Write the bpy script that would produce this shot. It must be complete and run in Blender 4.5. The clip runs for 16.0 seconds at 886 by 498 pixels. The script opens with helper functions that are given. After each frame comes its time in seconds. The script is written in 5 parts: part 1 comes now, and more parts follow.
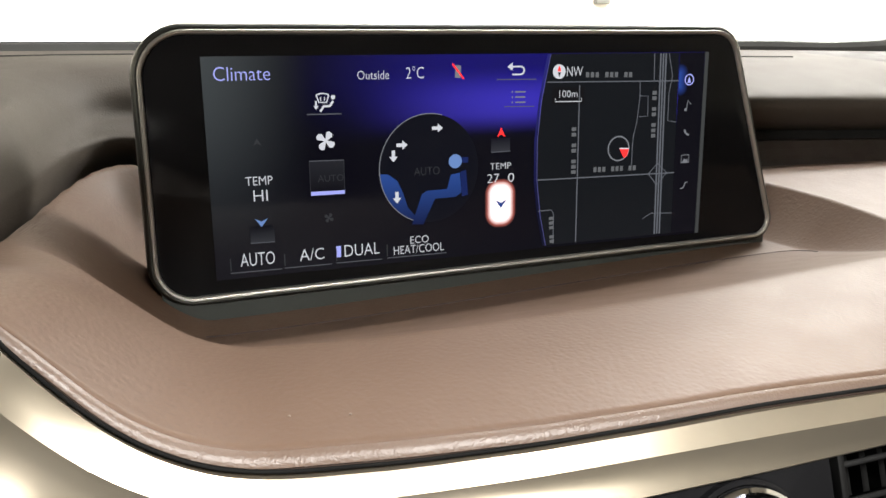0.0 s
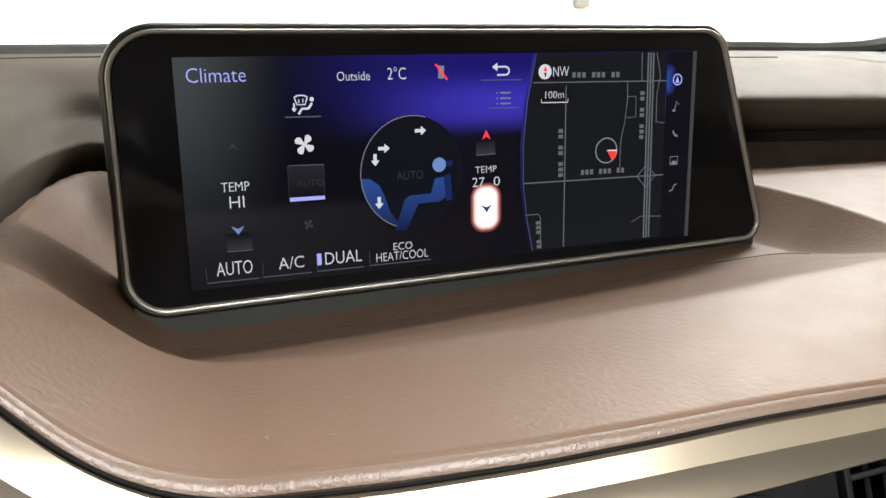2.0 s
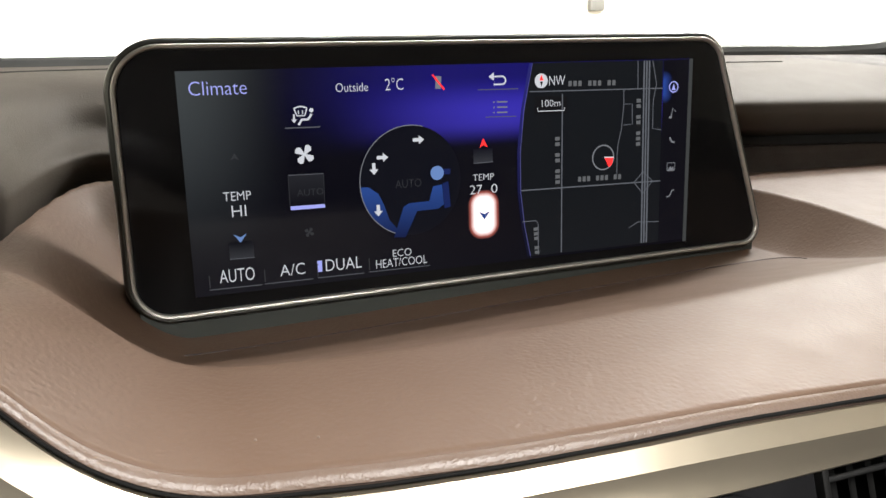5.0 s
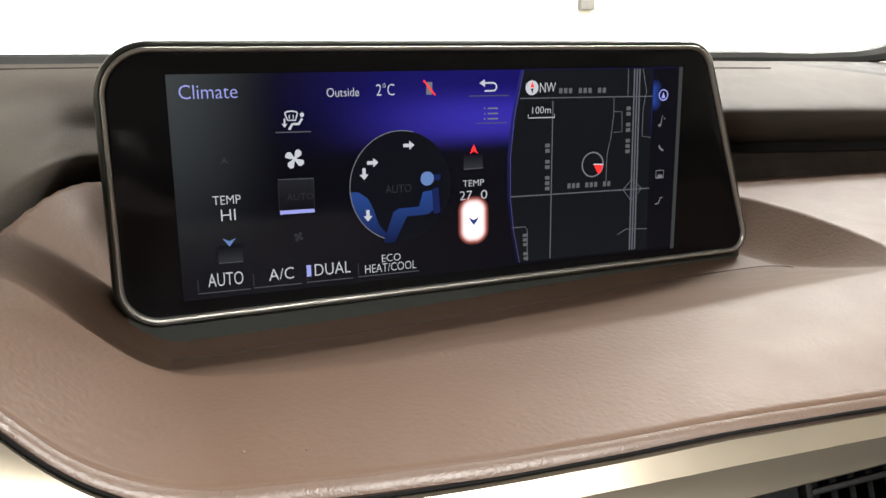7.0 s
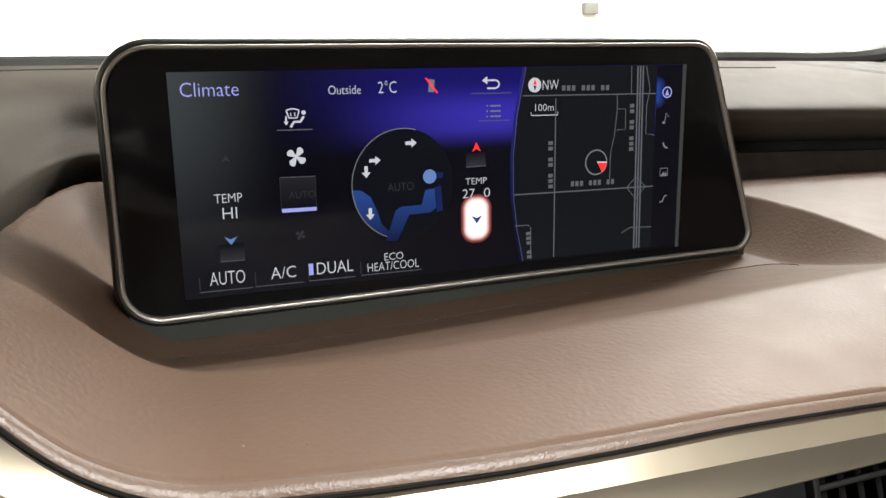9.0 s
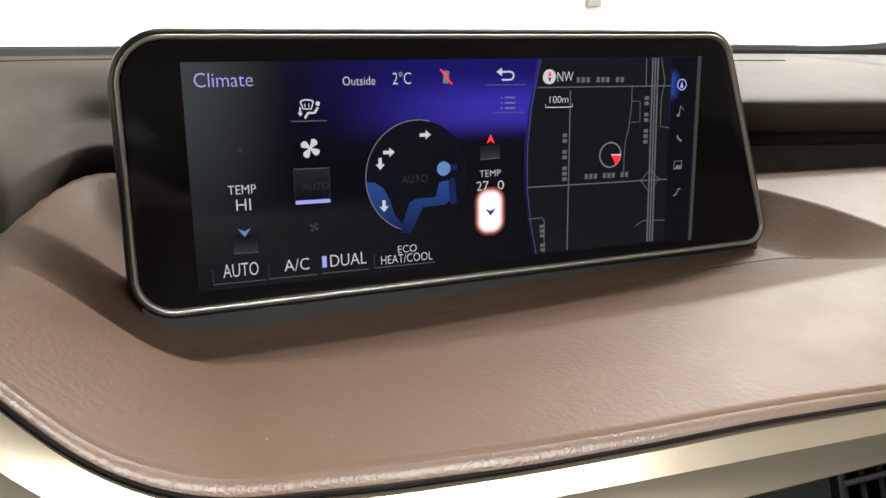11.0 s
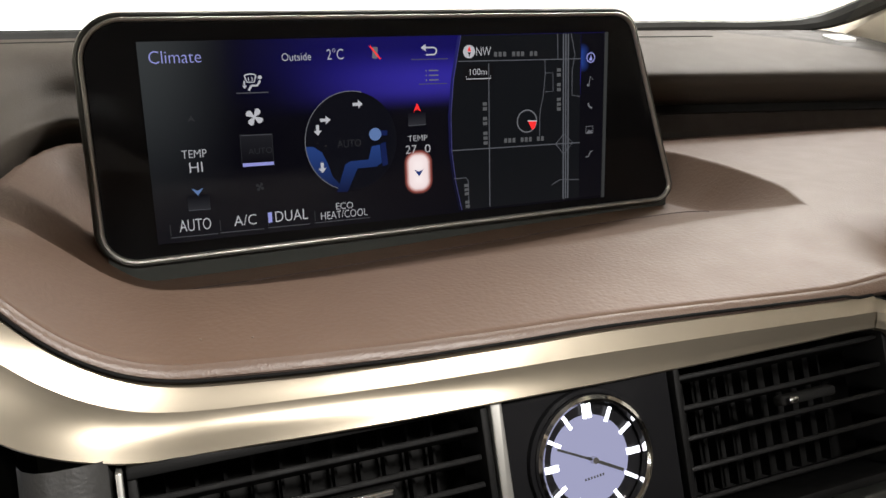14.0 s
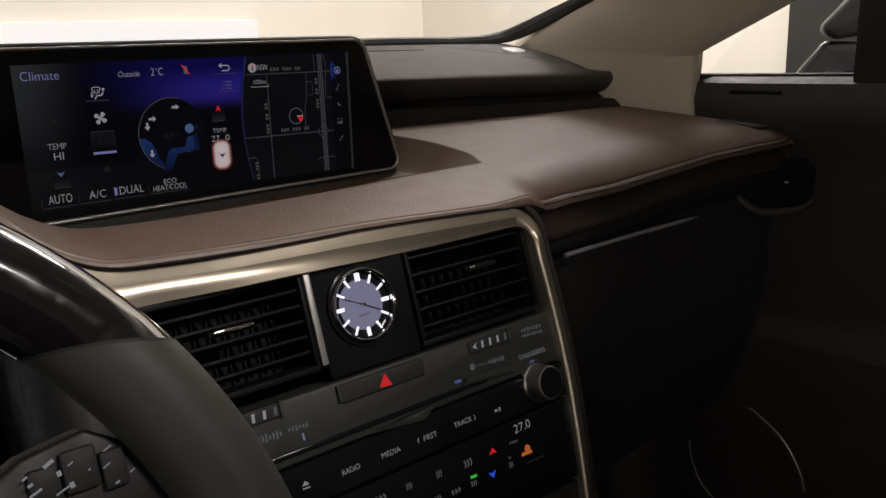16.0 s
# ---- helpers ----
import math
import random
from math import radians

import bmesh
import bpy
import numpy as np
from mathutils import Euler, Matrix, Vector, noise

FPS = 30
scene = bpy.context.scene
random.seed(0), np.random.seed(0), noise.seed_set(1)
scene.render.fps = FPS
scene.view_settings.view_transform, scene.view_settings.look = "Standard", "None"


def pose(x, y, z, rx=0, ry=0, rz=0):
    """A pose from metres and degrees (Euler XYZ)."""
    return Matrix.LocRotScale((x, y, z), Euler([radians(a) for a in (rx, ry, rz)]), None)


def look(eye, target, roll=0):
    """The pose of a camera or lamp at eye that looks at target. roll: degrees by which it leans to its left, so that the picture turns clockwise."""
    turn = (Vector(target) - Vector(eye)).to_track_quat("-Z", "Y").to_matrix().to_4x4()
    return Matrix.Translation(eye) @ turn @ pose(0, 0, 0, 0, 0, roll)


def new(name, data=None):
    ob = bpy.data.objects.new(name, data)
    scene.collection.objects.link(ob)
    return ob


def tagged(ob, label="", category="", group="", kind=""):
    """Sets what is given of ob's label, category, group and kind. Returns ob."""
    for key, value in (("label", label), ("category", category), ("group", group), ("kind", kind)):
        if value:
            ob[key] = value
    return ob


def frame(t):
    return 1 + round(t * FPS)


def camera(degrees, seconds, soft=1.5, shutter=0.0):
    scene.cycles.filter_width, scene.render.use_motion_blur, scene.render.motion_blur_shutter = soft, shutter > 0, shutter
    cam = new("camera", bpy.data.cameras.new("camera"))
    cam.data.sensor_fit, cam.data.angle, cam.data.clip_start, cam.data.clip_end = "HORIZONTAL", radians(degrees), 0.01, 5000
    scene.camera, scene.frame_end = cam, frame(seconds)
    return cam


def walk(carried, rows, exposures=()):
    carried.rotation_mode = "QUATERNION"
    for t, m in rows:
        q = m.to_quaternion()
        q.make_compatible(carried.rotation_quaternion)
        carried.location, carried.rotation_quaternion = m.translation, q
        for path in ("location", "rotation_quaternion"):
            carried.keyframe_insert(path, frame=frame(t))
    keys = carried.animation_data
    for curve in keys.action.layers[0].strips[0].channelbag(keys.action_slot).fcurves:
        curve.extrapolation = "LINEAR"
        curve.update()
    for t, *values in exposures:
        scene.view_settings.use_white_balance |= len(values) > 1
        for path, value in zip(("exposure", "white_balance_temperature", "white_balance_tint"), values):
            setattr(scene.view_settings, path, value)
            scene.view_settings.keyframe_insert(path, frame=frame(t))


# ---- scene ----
cam = camera(56.6, 16.0)
PATH = [
    (0, (-0.181, -0.414, 0.104), (0.509, 1.411, -0.332), -0.8),
    (0.5, (-0.187, -0.41, 0.103), (0.504, 1.415, -0.337), -0.8),
    (1, (-0.182, -0.412, 0.107), (0.502, 1.415, -0.332), -0.9),
    (1.5, (-0.173, -0.397, 0.105), (0.539, 1.421, -0.33), -0.9),
    (2, (-0.177, -0.4, 0.102), (0.555, 1.412, -0.325), -1.1),
    (2.5, (-0.176, -0.407, 0.103), (0.525, 1.419, -0.312), -1.5),
    (3, (-0.178, -0.409, 0.102), (0.522, 1.42, -0.304), -1.6),
    (3.5, (-0.176, -0.41, 0.108), (0.519, 1.417, -0.315), -1.5),
    (4, (-0.169, -0.413, 0.107), (0.521, 1.416, -0.315), -1.6),
    (6.5, (-0.173, -0.409, 0.104), (0.537, 1.415, -0.305), -1.3),
    (7, (-0.171, -0.411, 0.11), (0.549, 1.406, -0.316), -0.8),
    (7.5, (-0.169, -0.411, 0.105), (0.55, 1.411, -0.3), -1.1),
    (8, (-0.169, -0.412, 0.105), (0.542, 1.413, -0.299), -1.1),
    (10.5, (-0.173, -0.406, 0.107), (0.535, 1.415, -0.321), -1.0),
    (11, (-0.175, -0.405, 0.105), (0.532, 1.416, -0.324), -0.9),
    (11.5, (-0.174, -0.402, 0.105), (0.534, 1.415, -0.339), -1.0),
    (12, (-0.175, -0.406, 0.102), (0.521, 1.416, -0.341), -0.9),
    (12.5, (-0.173, -0.422, 0.104), (0.526, 1.4, -0.331), -1.1),
    (13, (-0.167, -0.433, 0.109), (0.542, 1.386, -0.326), -1.4),
    (13.5, (-0.17, -0.44, 0.109), (0.547, 1.376, -0.322), -1.4),
    (14, (-0.169, -0.473, 0.101), (0.569, 1.326, -0.369), -1.6),
    (14.2, (-0.179, -0.497, 0.111), (0.588, 1.277, -0.405), -1.3),
    (14.5, (-0.191, -0.536, 0.122), (0.612, 1.216, -0.41), -1.6),
    (14.7, (-0.206, -0.568, 0.132), (0.637, 1.157, -0.428), -1.0),
    (15, (-0.219, -0.599, 0.124), (0.683, 1.102, -0.418), -0.9),
    (15.3, (-0.237, -0.635, 0.126), (0.752, 1.016, -0.417), -0.9),
    (15.5, (-0.252, -0.644, 0.124), (0.817, 0.964, -0.397), -1.9),
    (15.7, (-0.269, -0.656, 0.131), (0.888, 0.892, -0.386), -2.2),
    (16, (-0.304, -0.662, 0.114), (0.948, 0.82, -0.369), -2.0),
]
EXPOSURE = [(0, 0.02, 6500, 9), (4, 0.0, 6500, 9), (6.5, -0.16, 6500, 9), (12, -0.14, 6500, 9), (13.5, -0.14, 6500, 9), (14, -0.6, 6600, 11), (14.2, -1.2, 6700, 13), (14.5, -1.65, 6800, 15), (15, -1.7, 6700, 15), (15.5, -1.75, 6700, 15), (16, -1.8, 6700, 16)]
walk(cam, [(t, look(eye, target, roll)) for t, eye, target, roll in PATH], EXPOSURE)


# ---- world and lights ----
world = bpy.data.worlds.new("world")
scene.world = world
world.use_nodes = True
world.node_tree.nodes["Background"].inputs[0].default_value = (0.9, 0.93, 1.0, 1)
world.node_tree.nodes["Background"].inputs[1].default_value = 0.05


def area_lamp(name, eye, target, sx, sy, power, color=(1, 0.95, 0.88)):
    data = bpy.data.lights.new(name, "AREA")
    data.shape, data.size, data.size_y, data.energy, data.color = "RECTANGLE", sx, sy, power, color
    ob = new(name, data)
    ob.matrix_world = look(eye, target)
    return ob


# unseen lamp added to wash the far wall; it has no fixture
area_lamp("unseen_wall_washer", (0.9, 0.8, 1.95), (1.1, 3.5, 0.0), 2.0, 0.3, 330, (1, 0.97, 0.93))
area_lamp("ceiling_light_front", (1.9, 1.6, 1.45), (0.3, -0.1, 0.0), 0.7, 0.9, 11, (1, 0.97, 0.93))
# unseen fill lamp added at the left for pillar, door and trim
area_lamp("unseen_left_fill", (-2.5, -2.4, 0.55), (0.4, -0.1, 0.0), 0.6, 0.6, 34, (1, 0.97, 0.93))
# unseen lamp added to brighten the side wall beyond the door window
area_lamp("unseen_right_washer", (2.3, 1.3, 1.9), (2.8, 1.3, 0), 0.4, 1.2, 200, (1, 0.97, 0.93))
# unseen lamp behind, placed for the highlights on trim and pad edge
area_lamp("unseen_rear_lamp", (0.35, -2.4, 1.66), (-0.05, -0.3, 0.0), 0.6, 0.3, 165, (1, 0.97, 0.93))



# ---- materials ----
def nodes_of(name):
    m = bpy.data.materials.new(name)
    m.use_nodes = True
    nt = m.node_tree
    return m, nt, nt.nodes["Principled BSDF"]


def node(nt, kind, **values):
    n = nt.nodes.new(kind)
    for k, v in values.items():
        n.inputs[k].default_value = v
    return n


def surface(name, c1, c2, rough=0.5, metal=0.0, blotch=12.0, grain=0.0, grain_scale=700.0, kind="noise", coat=0.0, rough_var=0.1, spec=0.5):
    """Two-tone blotches, a fine relief and a roughness that wanders."""
    m, nt, p = nodes_of(name)
    tc = nt.nodes.new("ShaderNodeTexCoord")
    big = node(nt, "ShaderNodeTexNoise", Scale=blotch, Detail=5.0, Roughness=0.6)
    nt.links.new(tc.outputs["Object"], big.inputs["Vector"])
    ramp = nt.nodes.new("ShaderNodeValToRGB")
    ramp.color_ramp.elements[0].color, ramp.color_ramp.elements[1].color = (*c1, 1), (*c2, 1)
    ramp.color_ramp.elements[0].position, ramp.color_ramp.elements[1].position = 0.3, 0.7
    nt.links.new(big.outputs["Fac"], ramp.inputs["Fac"])
    nt.links.new(ramp.outputs["Color"], p.inputs["Base Color"])
    mr = node(nt, "ShaderNodeMapRange", **{"From Min": 0.3, "From Max": 0.7, "To Min": max(0.02, rough - rough_var), "To Max": min(1, rough + rough_var)})
    fine = node(nt, "ShaderNodeTexNoise", Scale=blotch * 6, Detail=4.0)
    nt.links.new(tc.outputs["Object"], fine.inputs["Vector"])
    nt.links.new(fine.outputs["Fac"], mr.inputs["Value"])
    nt.links.new(mr.outputs["Result"], p.inputs["Roughness"])
    p.inputs["Metallic"].default_value = metal
    p.inputs["Coat Weight"].default_value = coat
    p.inputs["Specular IOR Level"].default_value = spec
    if grain:
        bump = node(nt, "ShaderNodeBump", Strength=grain, Distance=0.0004)
        if kind == "leather":
            warp = node(nt, "ShaderNodeTexNoise", Scale=grain_scale * 0.35, Detail=2.0)
            nt.links.new(tc.outputs["Object"], warp.inputs["Vector"])
            mix = nt.nodes.new("ShaderNodeVectorMath")
            mix.operation = "MULTIPLY_ADD"
            mix.inputs[1].default_value = (0.0022, 0.0022, 0.0022)
            nt.links.new(warp.outputs["Color"], mix.inputs[0])
            nt.links.new(tc.outputs["Object"], mix.inputs[2])
            tex = node(nt, "ShaderNodeTexVoronoi", Scale=grain_scale)
            tex.feature = "SMOOTH_F1"
            tex.inputs["Smoothness"].default_value = 0.7
            nt.links.new(mix.outputs[0], tex.inputs["Vector"])
            soft = node(nt, "ShaderNodeTexNoise", Scale=grain_scale * 1.3, Detail=2.0)
            nt.links.new(tc.outputs["Object"], soft.inputs["Vector"])
            less = nt.nodes.new("ShaderNodeMath")
            less.operation = "SUBTRACT"
            nt.links.new(soft.outputs["Fac"], less.inputs[0])
            nt.links.new(tex.outputs["Distance"], less.inputs[1])
            nt.links.new(less.outputs[0], bump.inputs["Height"])
        else:
            tex = node(nt, "ShaderNodeTexNoise", Scale=grain_scale, Detail=3.0)
            nt.links.new(tc.outputs["Object"], tex.inputs["Vector"])
            nt.links.new(tex.outputs["Fac"], bump.inputs["Height"])
        nt.links.new(bump.outputs["Normal"], p.inputs["Normal"])
    return m


def glow(name, color, strength=1.0):
    m, nt, p = nodes_of(name)
    p.inputs["Base Color"].default_value = (0.01, 0.01, 0.012, 1)
    p.inputs["Roughness"].default_value = 0.3
    p.inputs["Specular IOR Level"].default_value = 0.08
    p.inputs["Emission Color"].default_value = (*color, 1)
    p.inputs["Emission Strength"].default_value = strength
    return m


VENT_BLACK = surface("vent_black", (0.01, 0.01, 0.01), (0.013, 0.013, 0.0125), 0.7, 0, 14, spec=0.05)
VENT_FIN = surface("vent_fin", (0.004, 0.004, 0.004), (0.005, 0.005, 0.005), 0.6, 0, 14, spec=0.08)
VENT_SLAT = surface("vent_slat", (0.0055, 0.0055, 0.0055), (0.0075, 0.0075, 0.0075), 0.55, 0, 14, 0.2, 1300, spec=0.13)
LEATHER = surface("brown_leather", (0.122, 0.074, 0.049), (0.13, 0.08, 0.053), 0.52, 0, 9, 0.36, 440, "leather", rough_var=0.03, spec=0.36)
# same leather as the pad, specular raised so the lip shows a highlight
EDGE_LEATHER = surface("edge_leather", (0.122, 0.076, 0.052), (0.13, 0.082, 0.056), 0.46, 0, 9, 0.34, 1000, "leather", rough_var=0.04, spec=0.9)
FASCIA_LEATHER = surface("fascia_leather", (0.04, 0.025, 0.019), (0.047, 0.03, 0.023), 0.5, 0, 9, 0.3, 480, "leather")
SOFT = surface("grey_soft_plastic", (0.08, 0.069, 0.058), (0.088, 0.076, 0.064), 0.65, 0, 8, 0.3, 900, "leather", rough_var=0.03, spec=0.22)
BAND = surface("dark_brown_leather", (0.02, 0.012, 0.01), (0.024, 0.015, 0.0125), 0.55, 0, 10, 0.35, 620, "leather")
CHAMPAGNE = surface("champagne_trim", (0.46, 0.405, 0.316), (0.49, 0.432, 0.34), 0.31, 0.85, 20, 0.0, rough_var=0.01)
SILVER = surface("satin_silver", (0.5, 0.5, 0.47), (0.56, 0.55, 0.52), 0.36, 0.8, 3, 0.0, rough_var=0.005)
CHROME = surface("chrome", (0.75, 0.75, 0.76), (0.8, 0.8, 0.8), 0.08, 1.0, 30, rough_var=0.04)
KNOB = surface("knob_metal", (0.55, 0.54, 0.51), (0.6, 0.59, 0.56), 0.34, 1.0, 30, rough_var=0.02)
FRAME = surface("dark_silver_frame", (0.075, 0.077, 0.07), (0.085, 0.087, 0.08), 0.3, 0.85, 8, rough_var=0.02)
GLOSS = surface("gloss_black", (0.009, 0.009, 0.01), (0.012, 0.012, 0.013), 0.1, 0, 20, coat=0.0, rough_var=0.04, spec=0.15)
BLACK = surface("black_plastic", (0.028, 0.028, 0.0265), (0.035, 0.035, 0.033), 0.55, 0, 14, 0.25, 1300, spec=0.3)
BLACK_LEATHER = surface("black_leather", (0.03, 0.03, 0.0285), (0.037, 0.0365, 0.035), 0.5, 0, 14, 0.25, 600, "leather")
CHARCOAL = surface("charcoal_panel", (0.033, 0.035, 0.031), (0.039, 0.041, 0.037), 0.45, 0, 14, 0.15, 1400)
GREY_LEATHER = surface("grey_leather", (0.054, 0.056, 0.047), (0.062, 0.064, 0.054), 0.5, 0, 14, 0.1, 900, "leather")
DARK_WOOD = surface("dark_lacquered_wood", (0.006, 0.005, 0.006), (0.014, 0.011, 0.012), 0.15, 0, 40, coat=1.0, rough_var=0.06)
FABRIC = surface("beige_pillar_trim", (0.7, 0.63, 0.51), (0.74, 0.665, 0.545), 0.85, 0, 10, 0.5, 1800)
DOOR_GREY = surface("door_grey_plastic", (0.048, 0.041, 0.035), (0.057, 0.049, 0.042), 0.55, 0, 12, 0.3, 900, "leather")
WALL = surface("painted_wall", (0.8, 0.75, 0.66), (0.84, 0.79, 0.7), 0.8, 0, 1.2, 0.1, 60)
CONCRETE = surface("concrete_floor", (0.2, 0.195, 0.185), (0.27, 0.26, 0.25), 0.5, 0, 1.5, 0.2, 40)
CAR_BLACK = surface("car_paint_dark", (0.012, 0.012, 0.013), (0.016, 0.016, 0.017), 0.15, 0.2, 10, coat=0.8)
MIRROR_GREY = surface("mirror_grey", (0.04, 0.042, 0.045), (0.06, 0.062, 0.064), 0.45, 0.0, 12, spec=0.3)
STITCH = surface("stitch_thread", (0.2, 0.15, 0.12), (0.26, 0.2, 0.16), 0.7, 0, 60)

W_TEXT = glow("white_glow", (0.78, 0.8, 0.86), 0.85)
W_DIM = glow("grey_glow", (0.45, 0.47, 0.52), 0.45)
W_SOFT = glow("soft_white_glow", (0.6, 0.62, 0.66), 0.95)
W_STREET = glow("street_glow", (0.5, 0.52, 0.55), 0.26)
W_FAINT = glow("faint_glow", (0.3, 0.32, 0.36), 0.12)
W_LINE = glow("line_glow", (0.45, 0.47, 0.55), 0.22)
W_BLUE = glow("pale_blue_glow", (0.42, 0.45, 1.0), 0.95)
BLUE = glow("blue_glow", (0.05, 0.13, 0.6), 0.42)
BLUE_DK = glow("deep_blue_glow", (0.03, 0.07, 0.4), 0.25)
BLUE_LT = glow("light_blue_glow", (0.2, 0.35, 0.75), 0.75)
RED = glow("red_glow", (1.0, 0.03, 0.03), 1.6)
ROAD = glow("road_glow", (0.3, 0.32, 0.37), 0.42)
ORANGE = glow("orange_glow", (0.9, 0.22, 0.05), 1.3)
GREEN = glow("green_glow", (0.05, 0.8, 0.1), 1.6)
TICK = glow("tick_glow", (0.9, 0.92, 1.0), 5.0)
DIAL = glow("dial_glow", (0.3, 0.31, 0.47), 1.7)
MAP = glow("map_glow", (0.3, 0.38, 0.5), 0.018)
BOX_DK = glow("label_box_glow", (0.1, 0.1, 0.12), 0.05)

m, nt, p = nodes_of("windshield_glass")
nt.nodes.remove(p)
tr, gl, mx = nt.nodes.new("ShaderNodeBsdfTransparent"), node(nt, "ShaderNodeBsdfGlossy", Roughness=0.02), node(nt, "ShaderNodeMixShader", Fac=0.05)
tr.inputs[0].default_value = (0.96, 0.98, 0.97, 1)
nt.links.new(tr.outputs[0], mx.inputs[1]), nt.links.new(gl.outputs[0], mx.inputs[2])
nt.links.new(mx.outputs[0], nt.nodes["Material Output"].inputs[0])
GLASS = m


def soft_glow(name, cx, cy, hx, hy, stops):
    """A lit patch that fades with the distance from a rounded core: stops of (metres, colour)."""
    m, nt, p = nodes_of(name)
    p.inputs["Base Color"].default_value = (0.008, 0.008, 0.01, 1)
    p.inputs["Specular IOR Level"].default_value = 0.08
    tc, sub = nt.nodes.new("ShaderNodeTexCoord"), nt.nodes.new("ShaderNodeVectorMath")
    sub.operation = "SUBTRACT"
    sub.inputs[1].default_value = (cx, cy, 0)
    nt.links.new(tc.outputs["Object"], sub.inputs[0])
    size, core, clip = (nt.nodes.new("ShaderNodeVectorMath") for k in range(3))
    size.operation, core.operation, clip.operation = "ABSOLUTE", "SUBTRACT", "MAXIMUM"
    core.inputs[1].default_value = (hx, hy, 1)
    clip.inputs[1].default_value = (0, 0, 0)
    far = nt.nodes.new("ShaderNodeVectorMath")
    far.operation = "LENGTH"
    for a, b in ((sub, size), (size, core), (core, clip), (clip, far)):
        nt.links.new(a.outputs[0], b.inputs[0])
    reach = stops[-1][0]
    scale = node(nt, "ShaderNodeMapRange", **{"From Min": 0.0, "From Max": reach})
    nt.links.new(far.outputs["Value"], scale.inputs["Value"])
    ramp = nt.nodes.new("ShaderNodeValToRGB")
    while len(ramp.color_ramp.elements) < len(stops):
        ramp.color_ramp.elements.new(0.5)
    for e, (d, c) in zip(ramp.color_ramp.elements, stops):
        e.position, e.color = d / reach, (*c, 1)
    nt.links.new(scale.outputs["Result"], ramp.inputs["Fac"])
    nt.links.new(ramp.outputs["Color"], p.inputs["Emission Color"])
    p.inputs["Emission Strength"].default_value = 1.0
    return m


def fading_glow(name, y0, c0, y1, c1):
    """A lit patch that changes colour upwards."""
    m, nt, p = nodes_of(name)
    p.inputs["Base Color"].default_value = (0.008, 0.008, 0.01, 1)
    p.inputs["Specular IOR Level"].default_value = 0.08
    tc, sep = nt.nodes.new("ShaderNodeTexCoord"), nt.nodes.new("ShaderNodeSeparateXYZ")
    nt.links.new(tc.outputs["Object"], sep.inputs[0])
    scale = node(nt, "ShaderNodeMapRange", **{"From Min": y0, "From Max": y1})
    nt.links.new(sep.outputs["Y"], scale.inputs["Value"])
    ramp = nt.nodes.new("ShaderNodeValToRGB")
    ramp.color_ramp.elements[0].color, ramp.color_ramp.elements[1].color = (*c0, 1), (*c1, 1)
    nt.links.new(scale.outputs["Result"], ramp.inputs["Fac"])
    nt.links.new(ramp.outputs["Color"], p.inputs["Emission Color"])
    p.inputs["Emission Strength"].default_value = 1.0
    return m


# ---- mesh helpers ----
def part(name, bm, mat, parent=None, label="", smooth=True):
    me = bpy.data.meshes.new(name)
    bmesh.ops.recalc_face_normals(bm, faces=bm.faces)
    bm.to_mesh(me)
    bm.free()
    me.materials.append(mat)
    if smooth:
        me.shade_smooth()
        me.set_sharp_from_angle(angle=radians(40))
    ob = new(name, me)
    ob.parent = parent
    return tagged(ob, label)


def thing(name, m, label, category, group="", kind=""):
    ob = new(name)
    ob.empty_display_size = 0.02
    ob.matrix_world = m
    return tagged(ob, label, category, group, kind)


def lerp(a, b, t):
    return a + (b - a) * t


def step(a, b, x):
    t = min(1, max(0, (x - a) / (b - a)))
    return t * t * (3 - 2 * t)


def curve(pts, x):
    return float(np.interp(x, [p[0] for p in pts], [p[1] for p in pts]))


def soft_curve(pts, x, w=0.008):
    return sum(curve(pts, x + d * w) for d in (-1.5, -1, -0.5, 0, 0.5, 1, 1.5)) / 7


def grid(rows, close=False):
    """A bmesh through rows of points of equal length."""
    bm = bmesh.new()
    vs = [[bm.verts.new(q) for q in r] for r in rows]
    n = len(rows[0])
    for i in range(len(rows) - 1):
        for j in range(n if close else n - 1):
            k = (j + 1) % n
            bm.faces.new((vs[i][j], vs[i][k], vs[i + 1][k], vs[i + 1][j]))
    return bm


def box(cx, cy, cz, sx, sy, sz, bevel=0.0, seg=2):
    bm = bmesh.new()
    bmesh.ops.create_cube(bm, size=1, matrix=Matrix.Translation((cx, cy, cz)) @ Matrix.Diagonal((sx, sy, sz, 1)))
    if bevel:
        bmesh.ops.bevel(bm, geom=bm.edges[:], offset=bevel, segments=seg, affect="EDGES", profile=0.5)
    return bm


def rounded(corners, seg=8):
    """Outline of a polygon with corners (x, y, radius), counterclockwise."""
    out, n = [], len(corners)
    for i in range(n):
        c, r = Vector(corners[i][:2]), corners[i][2]
        a, b = (Vector(corners[i - 1][:2]) - c).normalized(), (Vector(corners[(i + 1) % n][:2]) - c).normalized()
        half = a.angle(b) / 2
        d = r / math.tan(half)
        p0, p1 = c + a * d, c + b * d
        o = c + (a + b).normalized() * (r / math.sin(half))
        for k in range(seg + 1):
            q = p0.lerp(p1, k / seg) - o
            out.append(o + q.normalized() * r)
    return out


def inset(outline, d):
    n, out = len(outline), []
    for i in range(n):
        t = outline[(i + 1) % n] - outline[i - 1]
        out.append(outline[i] + Vector((-t.y, t.x)).normalized() * d)
    return out


